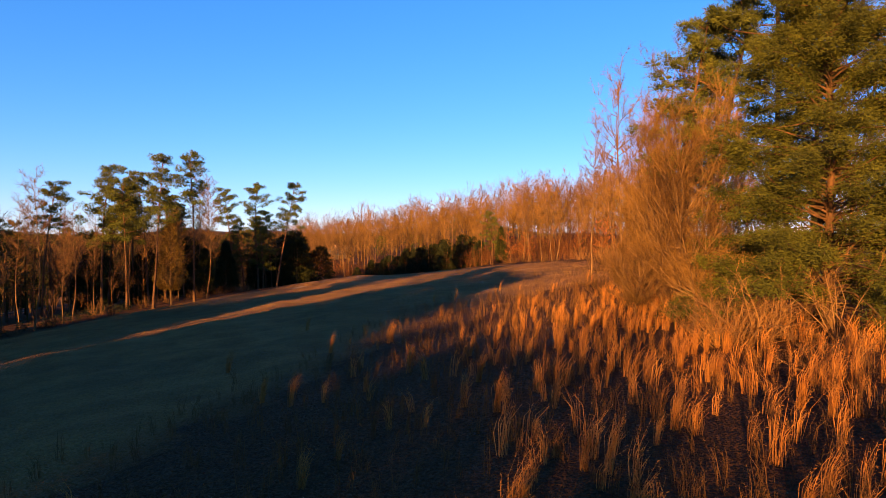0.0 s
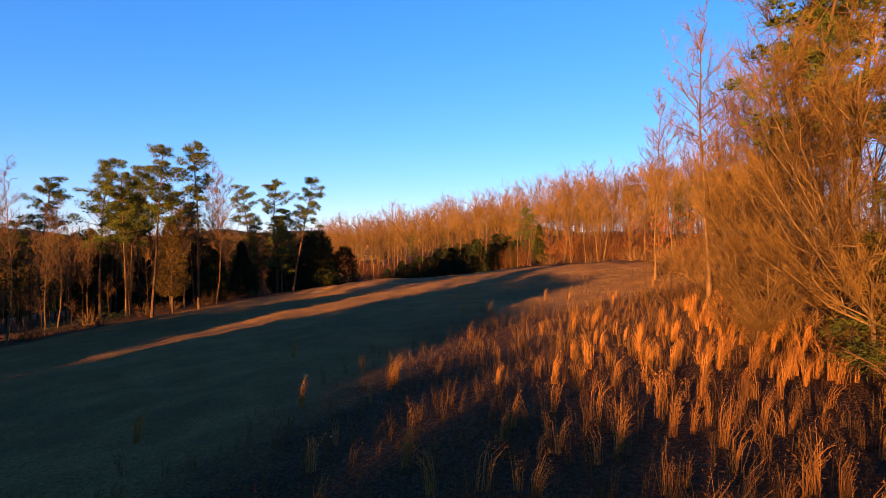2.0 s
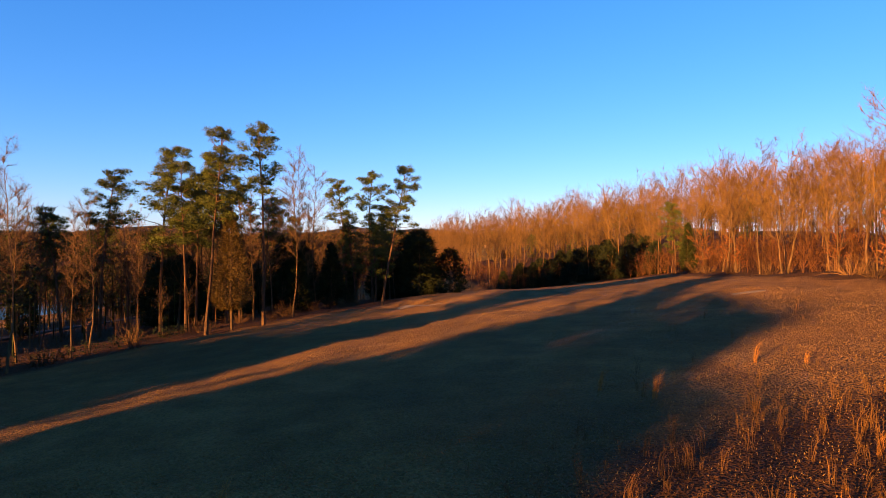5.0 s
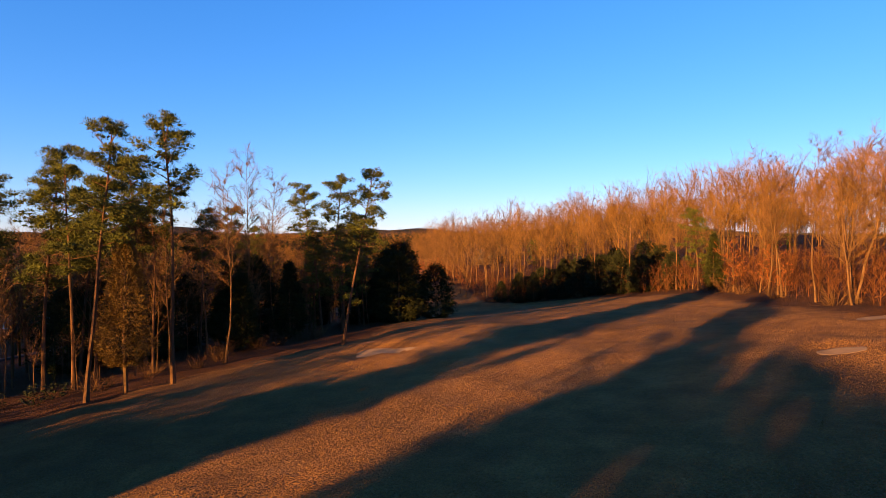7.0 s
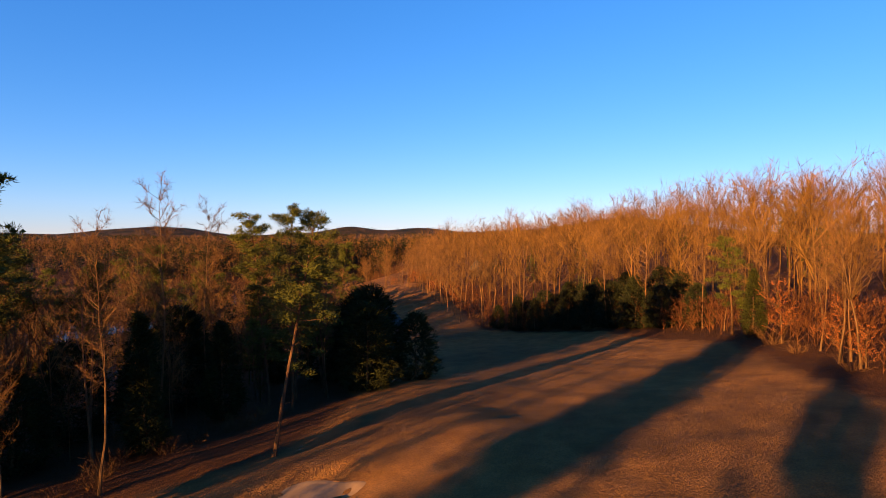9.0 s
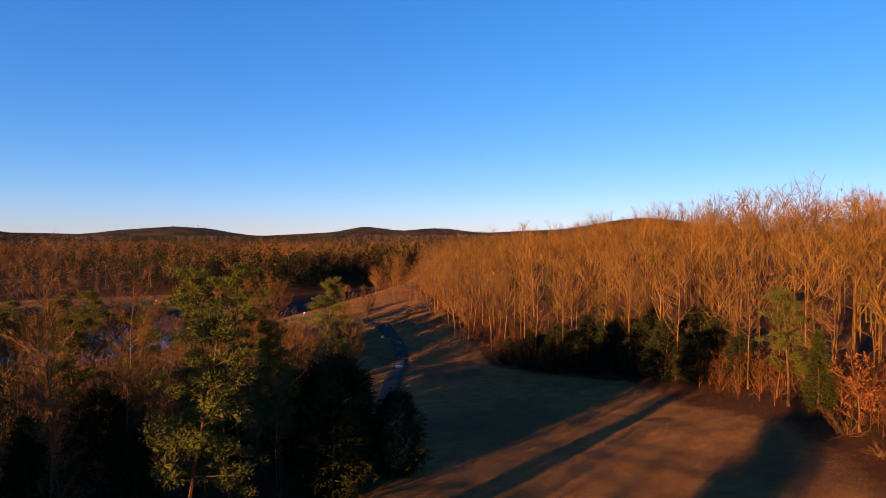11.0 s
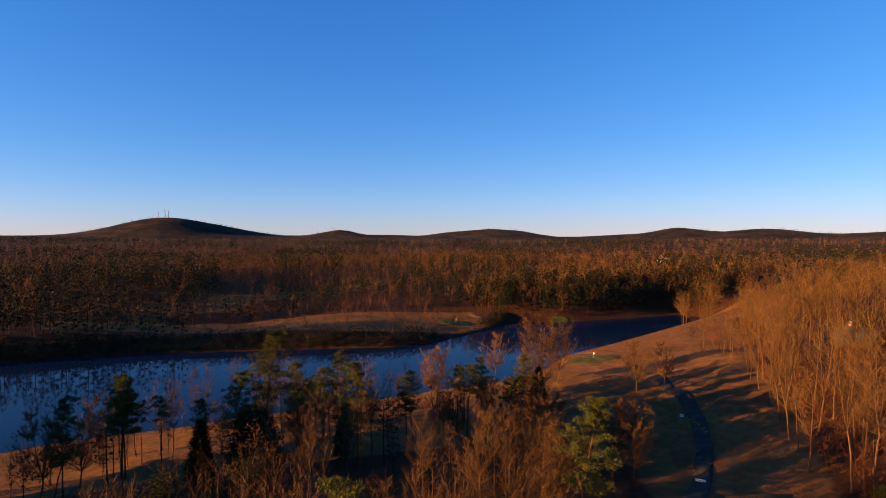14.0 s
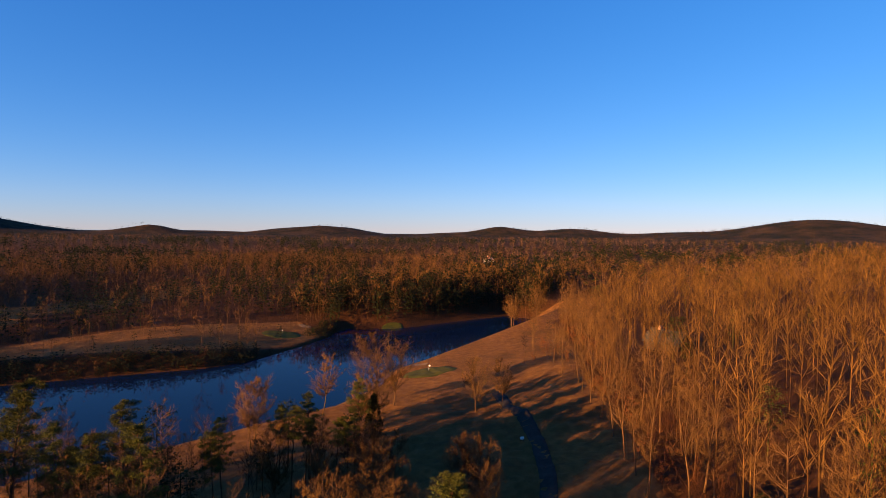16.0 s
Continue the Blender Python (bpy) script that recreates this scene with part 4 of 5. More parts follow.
def spread(name, spots, forms, mat, label, seed):
    """One object made of many copies of a few forms; spots: x, y, height."""
    r = np.random.default_rng(seed)
    spots = np.asarray(spots, float)
    z = land(spots[:, 0], spots[:, 1])
    pick = r.integers(0, len(forms), len(spots))
    turn, wide = r.uniform(0, 2 * np.pi, len(spots)), r.uniform(0.8, 1.2, len(spots))
    vs, fs, n = [], [], 0
    for k, (v, f) in enumerate(forms):
        idx = np.nonzero(pick == k)[0]
        if not len(idx):
            continue
        c, s, h = np.cos(turn[idx])[:, None], np.sin(turn[idx])[:, None], spots[idx, 2][:, None]
        x, y = v[:, 0] * wide[idx][:, None], v[:, 1] * wide[idx][:, None]
        out = np.stack([spots[idx, 0][:, None] + h * (c * x - s * y), spots[idx, 1][:, None] + h * (s * x + c * y), z[idx][:, None] + h * v[:, 2]], -1)
        vs.append(out.reshape(-1, 3))
        fs.append((f[None] + (np.arange(len(idx)) * len(v))[:, None, None] + n).reshape(-1, 3))
        n += len(idx) * len(v)
    me = mesh_of(name, np.concatenate(vs), np.concatenate(fs), [mat])
    return tagged(new(name, me), label, "woods", kind="stuff")


def scatter(x0, x1, y0, y1, gap, seed, keep):
    r = np.random.default_rng(seed)
    xs, ys = np.meshgrid(np.arange(x0, x1, gap), np.arange(y0, y1, gap))
    xs, ys = xs.ravel() + r.uniform(-0.5, 0.5, xs.size) * gap, ys.ravel() + r.uniform(-0.5, 0.5, ys.size) * gap
    ok = keep(xs, ys)
    return xs[ok], ys[ok], r


def wooded(xs, ys):
    return (woodness(xs, ys) > 0.95) & (outline_distance(xs, ys, POND) > 6)


MID = [coarse_tree(100 + i, 15, 46, 250, w, lo, 0.0062, 0.0075, 0.0032) for i, (w, lo) in enumerate(((0.18, 0.4), (0.22, 0.34), (0.25, 0.44), (0.14, 0.4), (0.2, 0.5)))]
LOW_BRUSH = [coarse_tree(110 + i, 14, 30, 110, w, 0.08, 0, 0.012, 0.012) for i, w in enumerate((0.32, 0.42, 0.28))]
FAR = [coarse_tree(120 + i, 5, 8, 34, w, lo, 0, 0.034, 0.04) for i, (w, lo) in enumerate(((0.3, 0.2), (0.36, 0.15), (0.4, 0.2)))]
MID_EVER = [coarse_evergreen(140 + i, 620, w, f, 0.03, 22, 0.14) for i, (w, f) in enumerate(((0.19, 0.5), (0.22, 0.4), (0.18, 0.22)))]
SHADE_EVER = [coarse_evergreen(145 + i, 130, w, 0.35, 0.1, 16, 0.25) for i, w in enumerate((0.17, 0.2))]
BACK_EVER = [coarse_evergreen(147 + i, 120, w, f, 0.05, 12, 0.27) for i, (w, f) in enumerate(((0.2, 0.12), (0.25, 0.08), (0.2, 0.2)))]
BUSH_EVER = [coarse_evergreen(157 + i, 110, w, 0.02, 0.09, 12, 0.24) for i, w in enumerate((0.45, 0.6))]
BACK = [coarse_tree(170 + i, 9, 22, 105, w, lo, 0.004, 0.0095, 0.0095) for i, (w, lo) in enumerate(((0.28, 0.24), (0.34, 0.16), (0.4, 0.2), (0.24, 0.22)))]
FAR_EVER = [coarse_evergreen(150 + i, 12, w, 0.15, 0.15, 6, 0.4) for i, w in enumerate((0.26, 0.34))]

# inside the long wood
xs, ys, r = scatter(-170, 130, 100, 520, 9.6, 201, lambda a, b: wooded(a, b) & (outline_distance(a, b, FIELD) > 7) & (a > -60 - (b - 170) * 0.9 - 60 * (b > 330)) & ((b > 150) | (a > 14)))
ever = r.uniform(size=len(xs)) < 0.05
h = (r.uniform(13, 20.5, len(xs)) + np.clip((ys - 160) / 6, 0, 7)) * np.where(r.uniform(size=len(xs)) < 0.2, 0.6, 1)
spread("wood", np.stack([xs, ys, h], 1)[~ever], MID, TWIG, "leafless hardwood forest lit orange by low sun", 1)
spread("wood_evergreens", np.stack([xs, ys, h * 0.7], 1)[ever], MID_EVER, NEEDLE, "scattered green pines within the forest", 2)
xs, ys, r = scatter(-60, 75, 104, 215, 9.0, 221, lambda a, b: wooded(a, b) & (outline_distance(a, b, FIELD) > 5) & (a > -60 - (b - 170) * 0.9) & ((b > 150) | (a > 14)))
spread("near_wood", np.stack([xs, ys, r.uniform(12, 20, len(xs)) + np.clip((ys - 160) / 6, 0, 5)], 1), MID, TWIG, "leafless hardwoods crowded behind the edge of the wood", 24)
xs, ys, r = scatter(-60, 60, 104, 215, 2.2, 223, lambda a, b: wooded(a, b) & (outline_distance(a, b, FIELD) < 14) & (outline_distance(a, b, FIELD) > 1.5) & (a > -60 - (b - 170) * 0.9) & ((b > 146) | (a > 8)))
spread("edge_brush", np.stack([xs, ys, r.uniform(1.6, 6.5, len(xs))], 1), LOW_BRUSH, BRUSH, "orange-brown brush crowded along the foot of the wood", 27)
low, lows, r = scatter(-170, 60, 100, 430, 3.3, 211, lambda a, b: wooded(a, b) & (outline_distance(a, b, FIELD) < 11) & (a > -60 - (b - 170) * 0.9 - 60 * (b > 330)) & ((b > 84) | (a > 40)))
spread("understory", np.stack([low, lows, r.uniform(2.0, 7, len(low))], 1), LOW_BRUSH, BRUSH, "thin bare saplings and brush under the forest", 11)
# the wood between field and pond, carried on unseen behind the start for its shade
def sunward(a, b):
    """Where the sun's way through a spot crosses the field's low edge."""
    return b - (a + 44) / 0.387


# trees added out of view, placed and sized by the shade they cast
SHADE_END, LOW_FROM = -72, -72
xs, ys, r = scatter(-190, -43, -190, 75, 4.2, 212, lambda a, b: ((a > -66) & (sunward(a, b) < -16) & (sunward(a, b) > SHADE_END) & (np.abs(sunward(a, b) + 61) > 2.0))
                    | ((a > -55) & (sunward(a, b) < LOW_FROM) & (sunward(a, b) > -150))
                    | ((a < -57) & (a > -92) & (sunward(a, b) > 108) & (b < 48)) | ((a < -104) & (a > -176) & (b > 0) & (outline_distance(a, b, POND) > 8) & (b < 84)))
tall = xs - 0.387 * (ys - 60) < -138
ever = r.uniform(size=len(xs)) < np.where(tall, 0.9, 0.55)
h = np.where(xs > -67, np.where(sunward(xs, ys) < SHADE_END, 20.95 + 0.13 * np.minimum(-95 - sunward(xs, ys), 10) - 0.33 * (xs + 46) + r.uniform(-0.6, 1.0, len(xs)), r.uniform(19.5, 22.0, len(xs)) + 2.3 * (np.abs(sunward(xs, ys) + 51) < 7.5)), np.where(tall, r.uniform(24, 31, len(xs)), np.where(xs < -100, r.uniform(9, 14, len(xs)), np.where(sunward(xs, ys) > 92, r.uniform(19, 24, len(xs)), r.uniform(12, 17, len(xs))))))
spread("wood_by_the_field", np.stack([xs, ys, h], 1)[~ever], MID, TWIG, "unseen leafless wood added to shade the field and the pond slope", 12)
spread("pines_by_the_field", np.stack([xs, ys, h], 1)[ever], SHADE_EVER, NEEDLE, "unseen pines added to shade the field and the pond slope", 13)
# more unseen pines, their height sloped to shape the shade's rim on the field
xs, ys, r = scatter(-62, -44, -40, 40, 3.6, 233, lambda a, b: (sunward(a, b) < -5) & (sunward(a, b) > -16))
spread("young_pines_by_the_field", np.stack([xs, ys, 11.5 - 0.55 * (sunward(xs, ys) + 5) + r.uniform(-0.5, 1.0, len(xs))], 1), SHADE_EVER, NEEDLE, "unseen young pines added to shade the low side of the field", 34)
xs, ys, r = scatter(-47.5, -44.2, 0, 60, 2.1, 220, lambda a, b: a < 0)
spread("field_hedge", np.stack([xs, ys, r.uniform(7.0, 10.0, len(xs))], 1), MID, TWIG_RED, "leafless young growth along the edge of the field", 23)
# low brush where visible; below y 48 unseen and raised to block the sun
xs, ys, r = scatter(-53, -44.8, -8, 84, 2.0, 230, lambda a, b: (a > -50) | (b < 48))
spread("edge_thicket", np.stack([xs, ys, np.where(ys < 48, np.where((sunward(xs, ys) > 13) & (sunward(xs, ys) < 34), r.uniform(8.5, 11.5, len(xs)), r.uniform(3.5, 7.0, len(xs))), r.uniform(0.4, 1.2, len(xs)))], 1), BUSH_EVER, HOLLY, "dark evergreen brush along the field, raised out of view to shade it", 31)
xs, ys, r = scatter(-98, -45.5, 40, 152, 4.2, 213, lambda a, b: (woodness(a, b) > 0.9) & ((b > 72) | (a < -60)))
ever = r.uniform(size=len(xs)) < 0.12
h = r.uniform(2, 9, len(xs))
spread("thicket", np.stack([xs, ys, h], 1)[~ever], MID, TWIG_RED, "brown leafless thicket under the pines", 14)
spread("young_evergreens", np.stack([xs, ys, h], 1)[ever], MID_EVER, NEEDLE, "small evergreens in the thicket", 15)
xs, ys, r = scatter(-104, -50, 52, 148, 5.4, 232, lambda a, b: (woodness(a, b) > 0.9) & (np.abs(a + 72 + (b - 30) * 0.13) > 4))
ever = r.uniform(size=len(xs)) < 0.2
h = r.uniform(9.5, 14.5, len(xs))
spread("wood_behind_the_pines", np.stack([xs, ys, h], 1)[~ever], MID, TWIG_RED, "brown leafless wood behind the row of pines", 33)
spread("evergreens_behind_the_pines", np.stack([xs, ys, h * 0.95], 1)[ever], MID_EVER, CEDAR, "dark evergreens in the wood behind the pines", 38)
xs, ys, r = scatter(-172, -62, 84, 196, 11.0, 214, lambda a, b: (a > -185 + (b - 90) * 0.1) & (a < -82 + (100 - b) * 0.22) & (outline_distance(a, b, POND) > 7) & (np.sin(a / 14.0 + 1) * np.sin(b / 17.0) > -0.25))
ever = r.uniform(size=len(xs)) < 0.45
h = np.where(ys < 150, r.uniform(6, 12, len(xs)), r.uniform(9, 16, len(xs)))
spread("lakeside_wood", np.stack([xs, ys, h], 1)[~ever], MID, TWIG_RED, "bare trees on the slope above the pond", 16)
spread("lakeside_pines", np.stack([xs, ys, h], 1)[ever], MID_EVER, CEDAR, "dark pines on the slope above the pond", 17)
# brush on the far bank
xs, ys, r = scatter(-350, -225, 30, 345, 2.7, 215, lambda a, b: (outline_distance(a, b, POND) > -0.3) & (outline_distance(a, b, POND) < 13) & (a + (b - 150) * -0.45 < -262) & (np.hypot(a + 250, b - 300) > 22))
ever = r.uniform(size=len(xs)) < 0.9
h = r.uniform(1.5, 4.5, len(xs))
spread("bank_brush", np.stack([xs, ys, h * 1.6], 1)[~ever], BACK, TWIG_RED, "bare brush along the far bank", 18)
spread("bank_evergreens", np.stack([xs, ys, h], 1)[ever], BUSH_EVER, HOLLY, "dark evergreen thicket along the far bank", 19)
# beyond the pond
xs, ys, r = scatter(-600, -150, 40, 640, 8.6, 202, lambda a, b: wooded(a, b) & (a < -195) & ((a < -330) | (b > 250) | (a + b * 0.6 < -200)))
ever = r.uniform(size=len(xs)) < np.clip(0.4 + 0.7 * np.sin(xs / 38.0 + 1.5 * np.sin(ys / 47.0)) * np.sin(ys / 33.0), 0.12, 0.85)
south = (ys < 175 + 0.5 * np.maximum(0, -330 - xs)) & (xs > -520)
ever |= south & (r.uniform(size=len(xs)) < 0.7)
h = np.where(south, r.uniform(16, 24, len(xs)), r.uniform(11, 20, len(xs)))
spread("wood_beyond_pond", np.stack([xs, ys, h], 1)[~ever], BACK, TWIG_RED, "bare hardwoods on the far side of the pond", 3)
spread("evergreens_beyond_pond", np.stack([xs, ys, h * 0.85], 1)[ever], BACK_EVER, FAREVER, "dark pines on the far side of the pond", 4)
xs, ys, r = scatter(-310, -196, 352, 540, 6.0, 234, lambda a, b: wooded(a, b) & (outline_distance(a, b, POND) > 7) & (outline_distance(a, b, POND) < 75))
spread("shore_pines", np.stack([xs, ys, r.uniform(11, 19, len(xs))], 1), BACK_EVER, FAREVER, "dark dense pines behind the far end of the pond", 35)
xs, ys, r = scatter(-300, -196, 352, 520, 11.0, 235, lambda a, b: wooded(a, b) & (outline_distance(a, b, POND) > 14) & (outline_distance(a, b, POND) < 90))
spread("shore_wood", np.stack([xs, ys, r.uniform(16, 23, len(xs))], 1), BACK, TWIG, "tall bare hardwoods rising behind the pond", 36)
# trees standing about on the lawns beyond the pond
xs, ys, r = scatter(-480, -240, 90, 620, 13, 203, lambda a, b: (woodness(a, b) < 0.3) & (outline_distance(a, b, POND) > 4) & (a < -236) & (np.hypot(a + 270, b - 312) > 12))
ever = r.uniform(size=len(xs)) < 0.3
spread("lawn_evergreens", np.stack([xs, ys, r.uniform(5, 9, len(xs))], 1)[ever], BACK_EVER, FAREVER, "dark evergreens standing on the lawns", 21)
spread("lawn_trees", np.stack([xs, ys, r.uniform(9, 15, len(xs))], 1)[~ever], BACK, TWIG_RED, "scattered bare trees on brown lawns", 5)
# the country to the horizon
def country(a, b):
    d = np.hypot(a + 20, b - 100)
    return (d > 430) & (wooded(a, b)) & (b > -0.2 * np.abs(a) - 100) & ((a < -560) | (b > 520) | (a > 130)) & (np.arctan2(a + 20, b - 100) < 0.75)


xs, ys, r = scatter(-1300, 700, -100, 1300, 13.5, 204, lambda a, b: country(a, b) & (np.hypot(a, b) < 1150))
patch = np.sin(xs / 90.0 + 2 * np.sin(ys / 130.0)) * np.sin(ys / 75.0 + 1.3 * np.sin(xs / 160.0))
ever = r.uniform(size=len(xs)) < np.clip(0.3 + 0.8 * patch, 0.06, 0.9)
h = r.uniform(9, 15, len(xs))
spread("distant_wood", np.stack([xs, ys, h], 1)[~ever], FAR, FARWOOD, "leafless brown forest running to the hills", 6)
spread("distant_evergreens", np.stack([xs, ys, h], 1)[ever], FAR_EVER, FAREVER, "dark pine stands in the distant forest", 7)
xs, ys, r = scatter(-2000, 1300, -300, 2000, 25, 205, lambda a, b: (np.hypot(a, b) >= 1150) & (np.hypot(a, b) < 1900) & (np.arctan2(a, b - 100) < 0.75) & (b > -0.2 * np.abs(a)))
patch = np.sin(xs / 130.0 + 2 * np.sin(ys / 170.0)) * np.sin(ys / 95.0 + 1.3 * np.sin(xs / 190.0))
ever = r.uniform(size=len(xs)) < np.clip(0.35 + 0.8 * patch, 0.06, 0.9)
h = r.uniform(11, 16, len(xs))
spread("horizon_wood", np.stack([xs, ys, h], 1)[~ever], FAR, FARWOOD, "brown woods running up to the far hills", 8)
spread("horizon_evergreens", np.stack([xs, ys, h], 1)[ever], FAR_EVER, FAREVER, "dark evergreen woods before the far hills", 9)

spots = []
r = np.random.default_rng(222)
for x, y, v, a, b in HILLS:
    if y > 300 and v > 20:
        n = int(a * b / 75)
        q, w = np.sqrt(r.uniform(0, 3.2, n)), r.uniform(0, 2 * np.pi, n)
        spots.append(np.stack([x + a * q * np.cos(w), y + b * q * np.sin(w), r.uniform(4, 8, n)], 1))
spots = np.concatenate(spots)
ever = r.uniform(size=len(spots)) < 0.35
spread("hill_wood", spots[~ever], FAR, FARWOOD, "brown leafless woods on the far hills", 25)
spread("hill_evergreens", spots[ever], FAR_EVER, FAREVER, "dark evergreens on the far hills", 26)


# ---- broom sedge and dry grass ----
def sedge(seed, blades, height):
    r = np.random.default_rng(seed)
    s = Shape()
    a = r.uniform(0, 6.28, blades)
    b = np.stack([np.cos(a), np.sin(a), 0 * a], 1) * (0.11 * np.sqrt(r.uniform(size=blades)))[:, None]
    d = unit(np.stack([r.normal(size=blades) * 0.085 + 0.08, r.normal(size=blades) * 0.085, np.ones(blades)], 1))
    L = height * r.uniform(0.35, 1.08, blades)[:, None]
    m = b + d * L * 0.6
    t = m + unit(d + np.stack([r.uniform(0, 0.9, blades), r.normal(size=blades) * 0.2, 0 * a], 1)) * L * 0.4
    side = unit(np.cross(d, r.normal(size=(blades, 3)))) * 0.0045
    v = np.stack([b - side, b + side, m + side * 1.6, m - side * 1.6, t], 1).reshape(-1, 3)
    i = np.arange(blades)[:, None] * 5
    s.add(v, np.concatenate([i + [0, 1, 2], i + [0, 2, 3], i + [3, 2, 4]]))
    k = r.integers(0, blades, blades * 3)   # feathery plumes along the upper half
    f = r.uniform(0.0, 1, blades * 3)[:, None]
    p = m[k] * (1 - f) + t[k] * f
    s.blades(p, p + unit(r.normal(size=p.shape) + np.array([0.3, 0, 0.8])) * 0.075, 0.012, r)
    return s


TUFTS = Kind([thing("grass_tuft", (("tussock", sedge(300 + i, 30 + 7 * i, 1.25), STRAW),), "upright tuft of dry orange broom sedge", "grass tuft", "broom sedge tufts") for i in range(5)], 1.25)
r = np.random.default_rng(31)
count = 0
while count < 290:
    x, y = float(r.uniform(-12, 14)), float(r.uniform(9, 62))
    line = -6.5 + 0.55 * max(0, y - 36) + 0.6 * max(0, y - 50)
    dense = np.clip((x - line) / 15, 0.11, 1) ** 1.7
    if r.uniform() < dense:
        TUFTS.put(x, y, float(r.uniform(0.7, 1.3)), count, float(r.uniform(-40, 40)), sink=0.03)
        count += 1
forms = [tuple(sedge(310 + i, 20, 1.0).arrays()) for i in range(5)]
xs, ys = r.uniform(-16, 17, 1500), r.uniform(13, 66, 1500)
line = -6.5 + 0.55 * np.maximum(0, ys - 36) + 0.6 * np.maximum(0, ys - 50)
ok = (r.uniform(size=1500) < np.clip((xs - line) / 17, 0.06, 0.8) ** 1.7) & (outline_distance(xs, ys, [(-17, 10), (15, 10), (15, 70), (-4, 70)]) < 0)
ob = spread("sedge_stand", np.stack([xs, ys, r.uniform(0.75, 1.3, 1500)], 1)[ok], forms, STRAW, "dense stand of dry orange broom sedge", 37)
ob["category"] = "grass"
forms = [tuple(sedge(320 + i, 11, 1.0).arrays()) for i in range(5)]
xs, ys = r.uniform(-14, 20, 5600), r.uniform(2, 80, 5600)
line = -9 + 0.22 * (ys - 38) + 0.9 * np.maximum(0, ys - 50)
ok = (r.uniform(size=5600) < np.clip((xs - line - 1) / 8, 0.04, 1)) & (outline_distance(xs, ys, [(-15, 0), (16, 0), (24, 80), (1, 80)]) < 0)
ob = spread("rough_grass", np.stack([xs, ys, r.uniform(0.35, 1.0, 5600)], 1)[ok], forms, STRAW_DULL, "knee-high dry brown rough grass", 10)
ob["category"] = "grass"



def turf(name, xs, ys, height, width, mat, label, seed):
    """Short dead grass: one upright leaf at each spot."""
    r = np.random.default_rng(seed)
    n = len(xs)
    base = np.stack([xs, ys, land(xs, ys) - 0.01], 1)
    a = r.uniform(0, np.pi, n)
    side = np.stack([np.cos(a), np.sin(a), 0 * a], 1) * (width * r.uniform(0.6, 1.3, n))[:, None] / 2
    tip = base + np.stack([r.normal(size=n) * 0.35, r.normal(size=n) * 0.35, r.uniform(0.5, 1.25, n)], 1) * height
    v = np.stack([base - side, base + side, tip], 1).reshape(-1, 3)
    return tagged(new(name, mesh_of(name, v, np.arange(3 * n).reshape(-1, 3), [mat])), label, "grass", kind="stuff")


TURF = varied("dormant_turf", [(0.3, (0.17, 0.085, 0.024)), (0.7, (0.3, 0.16, 0.045))], 0.35, spread=0.14, translucent=0.3)
r = np.random.default_rng(77)
n = 110000
xs, ys = r.uniform(-42, 24, n), r.uniform(36, 90, n)
ok = outline_distance(xs, ys, FIELD) < 0.5
turf("near_turf", xs[ok], ys[ok], 0.06, 0.03, TURF, "short dormant tan turf of the field", n)


# ---- greens, sand, paths ----
def patch(name, x, y, a, b, turn, mat, lift, label, category, seed=0):
    """A flat-lying area with an uneven rim, draped over the land."""
    r = np.random.default_rng(seed)
    ph = r.uniform(0, 6.28, 3)
    rings, n = np.linspace(0.0, 1.0, 9)[1:], 40
    ang = np.arange(n) * 2 * np.pi / n
    wob = 1 + 0.07 * np.sin(2 * ang + ph[0]) + 0.05 * np.sin(3 * ang + ph[1]) + 0.03 * np.sin(5 * ang + ph[2])
    c, s = math.cos(radians(turn)), math.sin(radians(turn))
    u, v = rings[:, None] * wob * np.cos(ang) * a, rings[:, None] * wob * np.sin(ang) * b
    xs, ys = np.r_[x, (x + u * c - v * s).ravel()], np.r_[y, (y + u * s + v * c).ravel()]
    i = np.arange(8 * n).reshape(8, n) + 1
    j = np.roll(i, -1, 1)
    f = [np.stack([0 * i[0], i[0], j[0]], -1)]
    f += [np.stack([i[:-1], i[1:], j[1:]], -1).reshape(-1, 3), np.stack([i[:-1], j[1:], j[:-1]], -1).reshape(-1, 3)]
    edge = np.r_[np.full(1 + 7 * n, lift), np.full(n, -0.05)]
    me = mesh_of(name, np.stack([xs, ys, land(xs, ys) + edge], 1), np.concatenate(f), [mat], smooth=True)
    return tagged(new(name, me), label, category, kind="structure")


for k, (x, y, a, b, turn, deep) in enumerate(BUNKERS):
    patch("bunker", x, y, a, b, turn, SAND, 0.07 if y < 200 else 0.3, "shallow bunker of pale tan sand", "bunker", k)
patch("putting_green", -157, 290, 10.5, 8.5, 60, GREEN, 0.3, "smooth mown green turf by the pond", "putting green", 11)
patch("putting_green", -270, 312, 10, 8, 20, GREEN, 0.3, "mown green turf beyond the pond", "putting green", 12)
patch("putting_green", -243, 372, 7, 5, 60, GREEN, 0.3, "small mown green turf on a point", "putting green", 13)


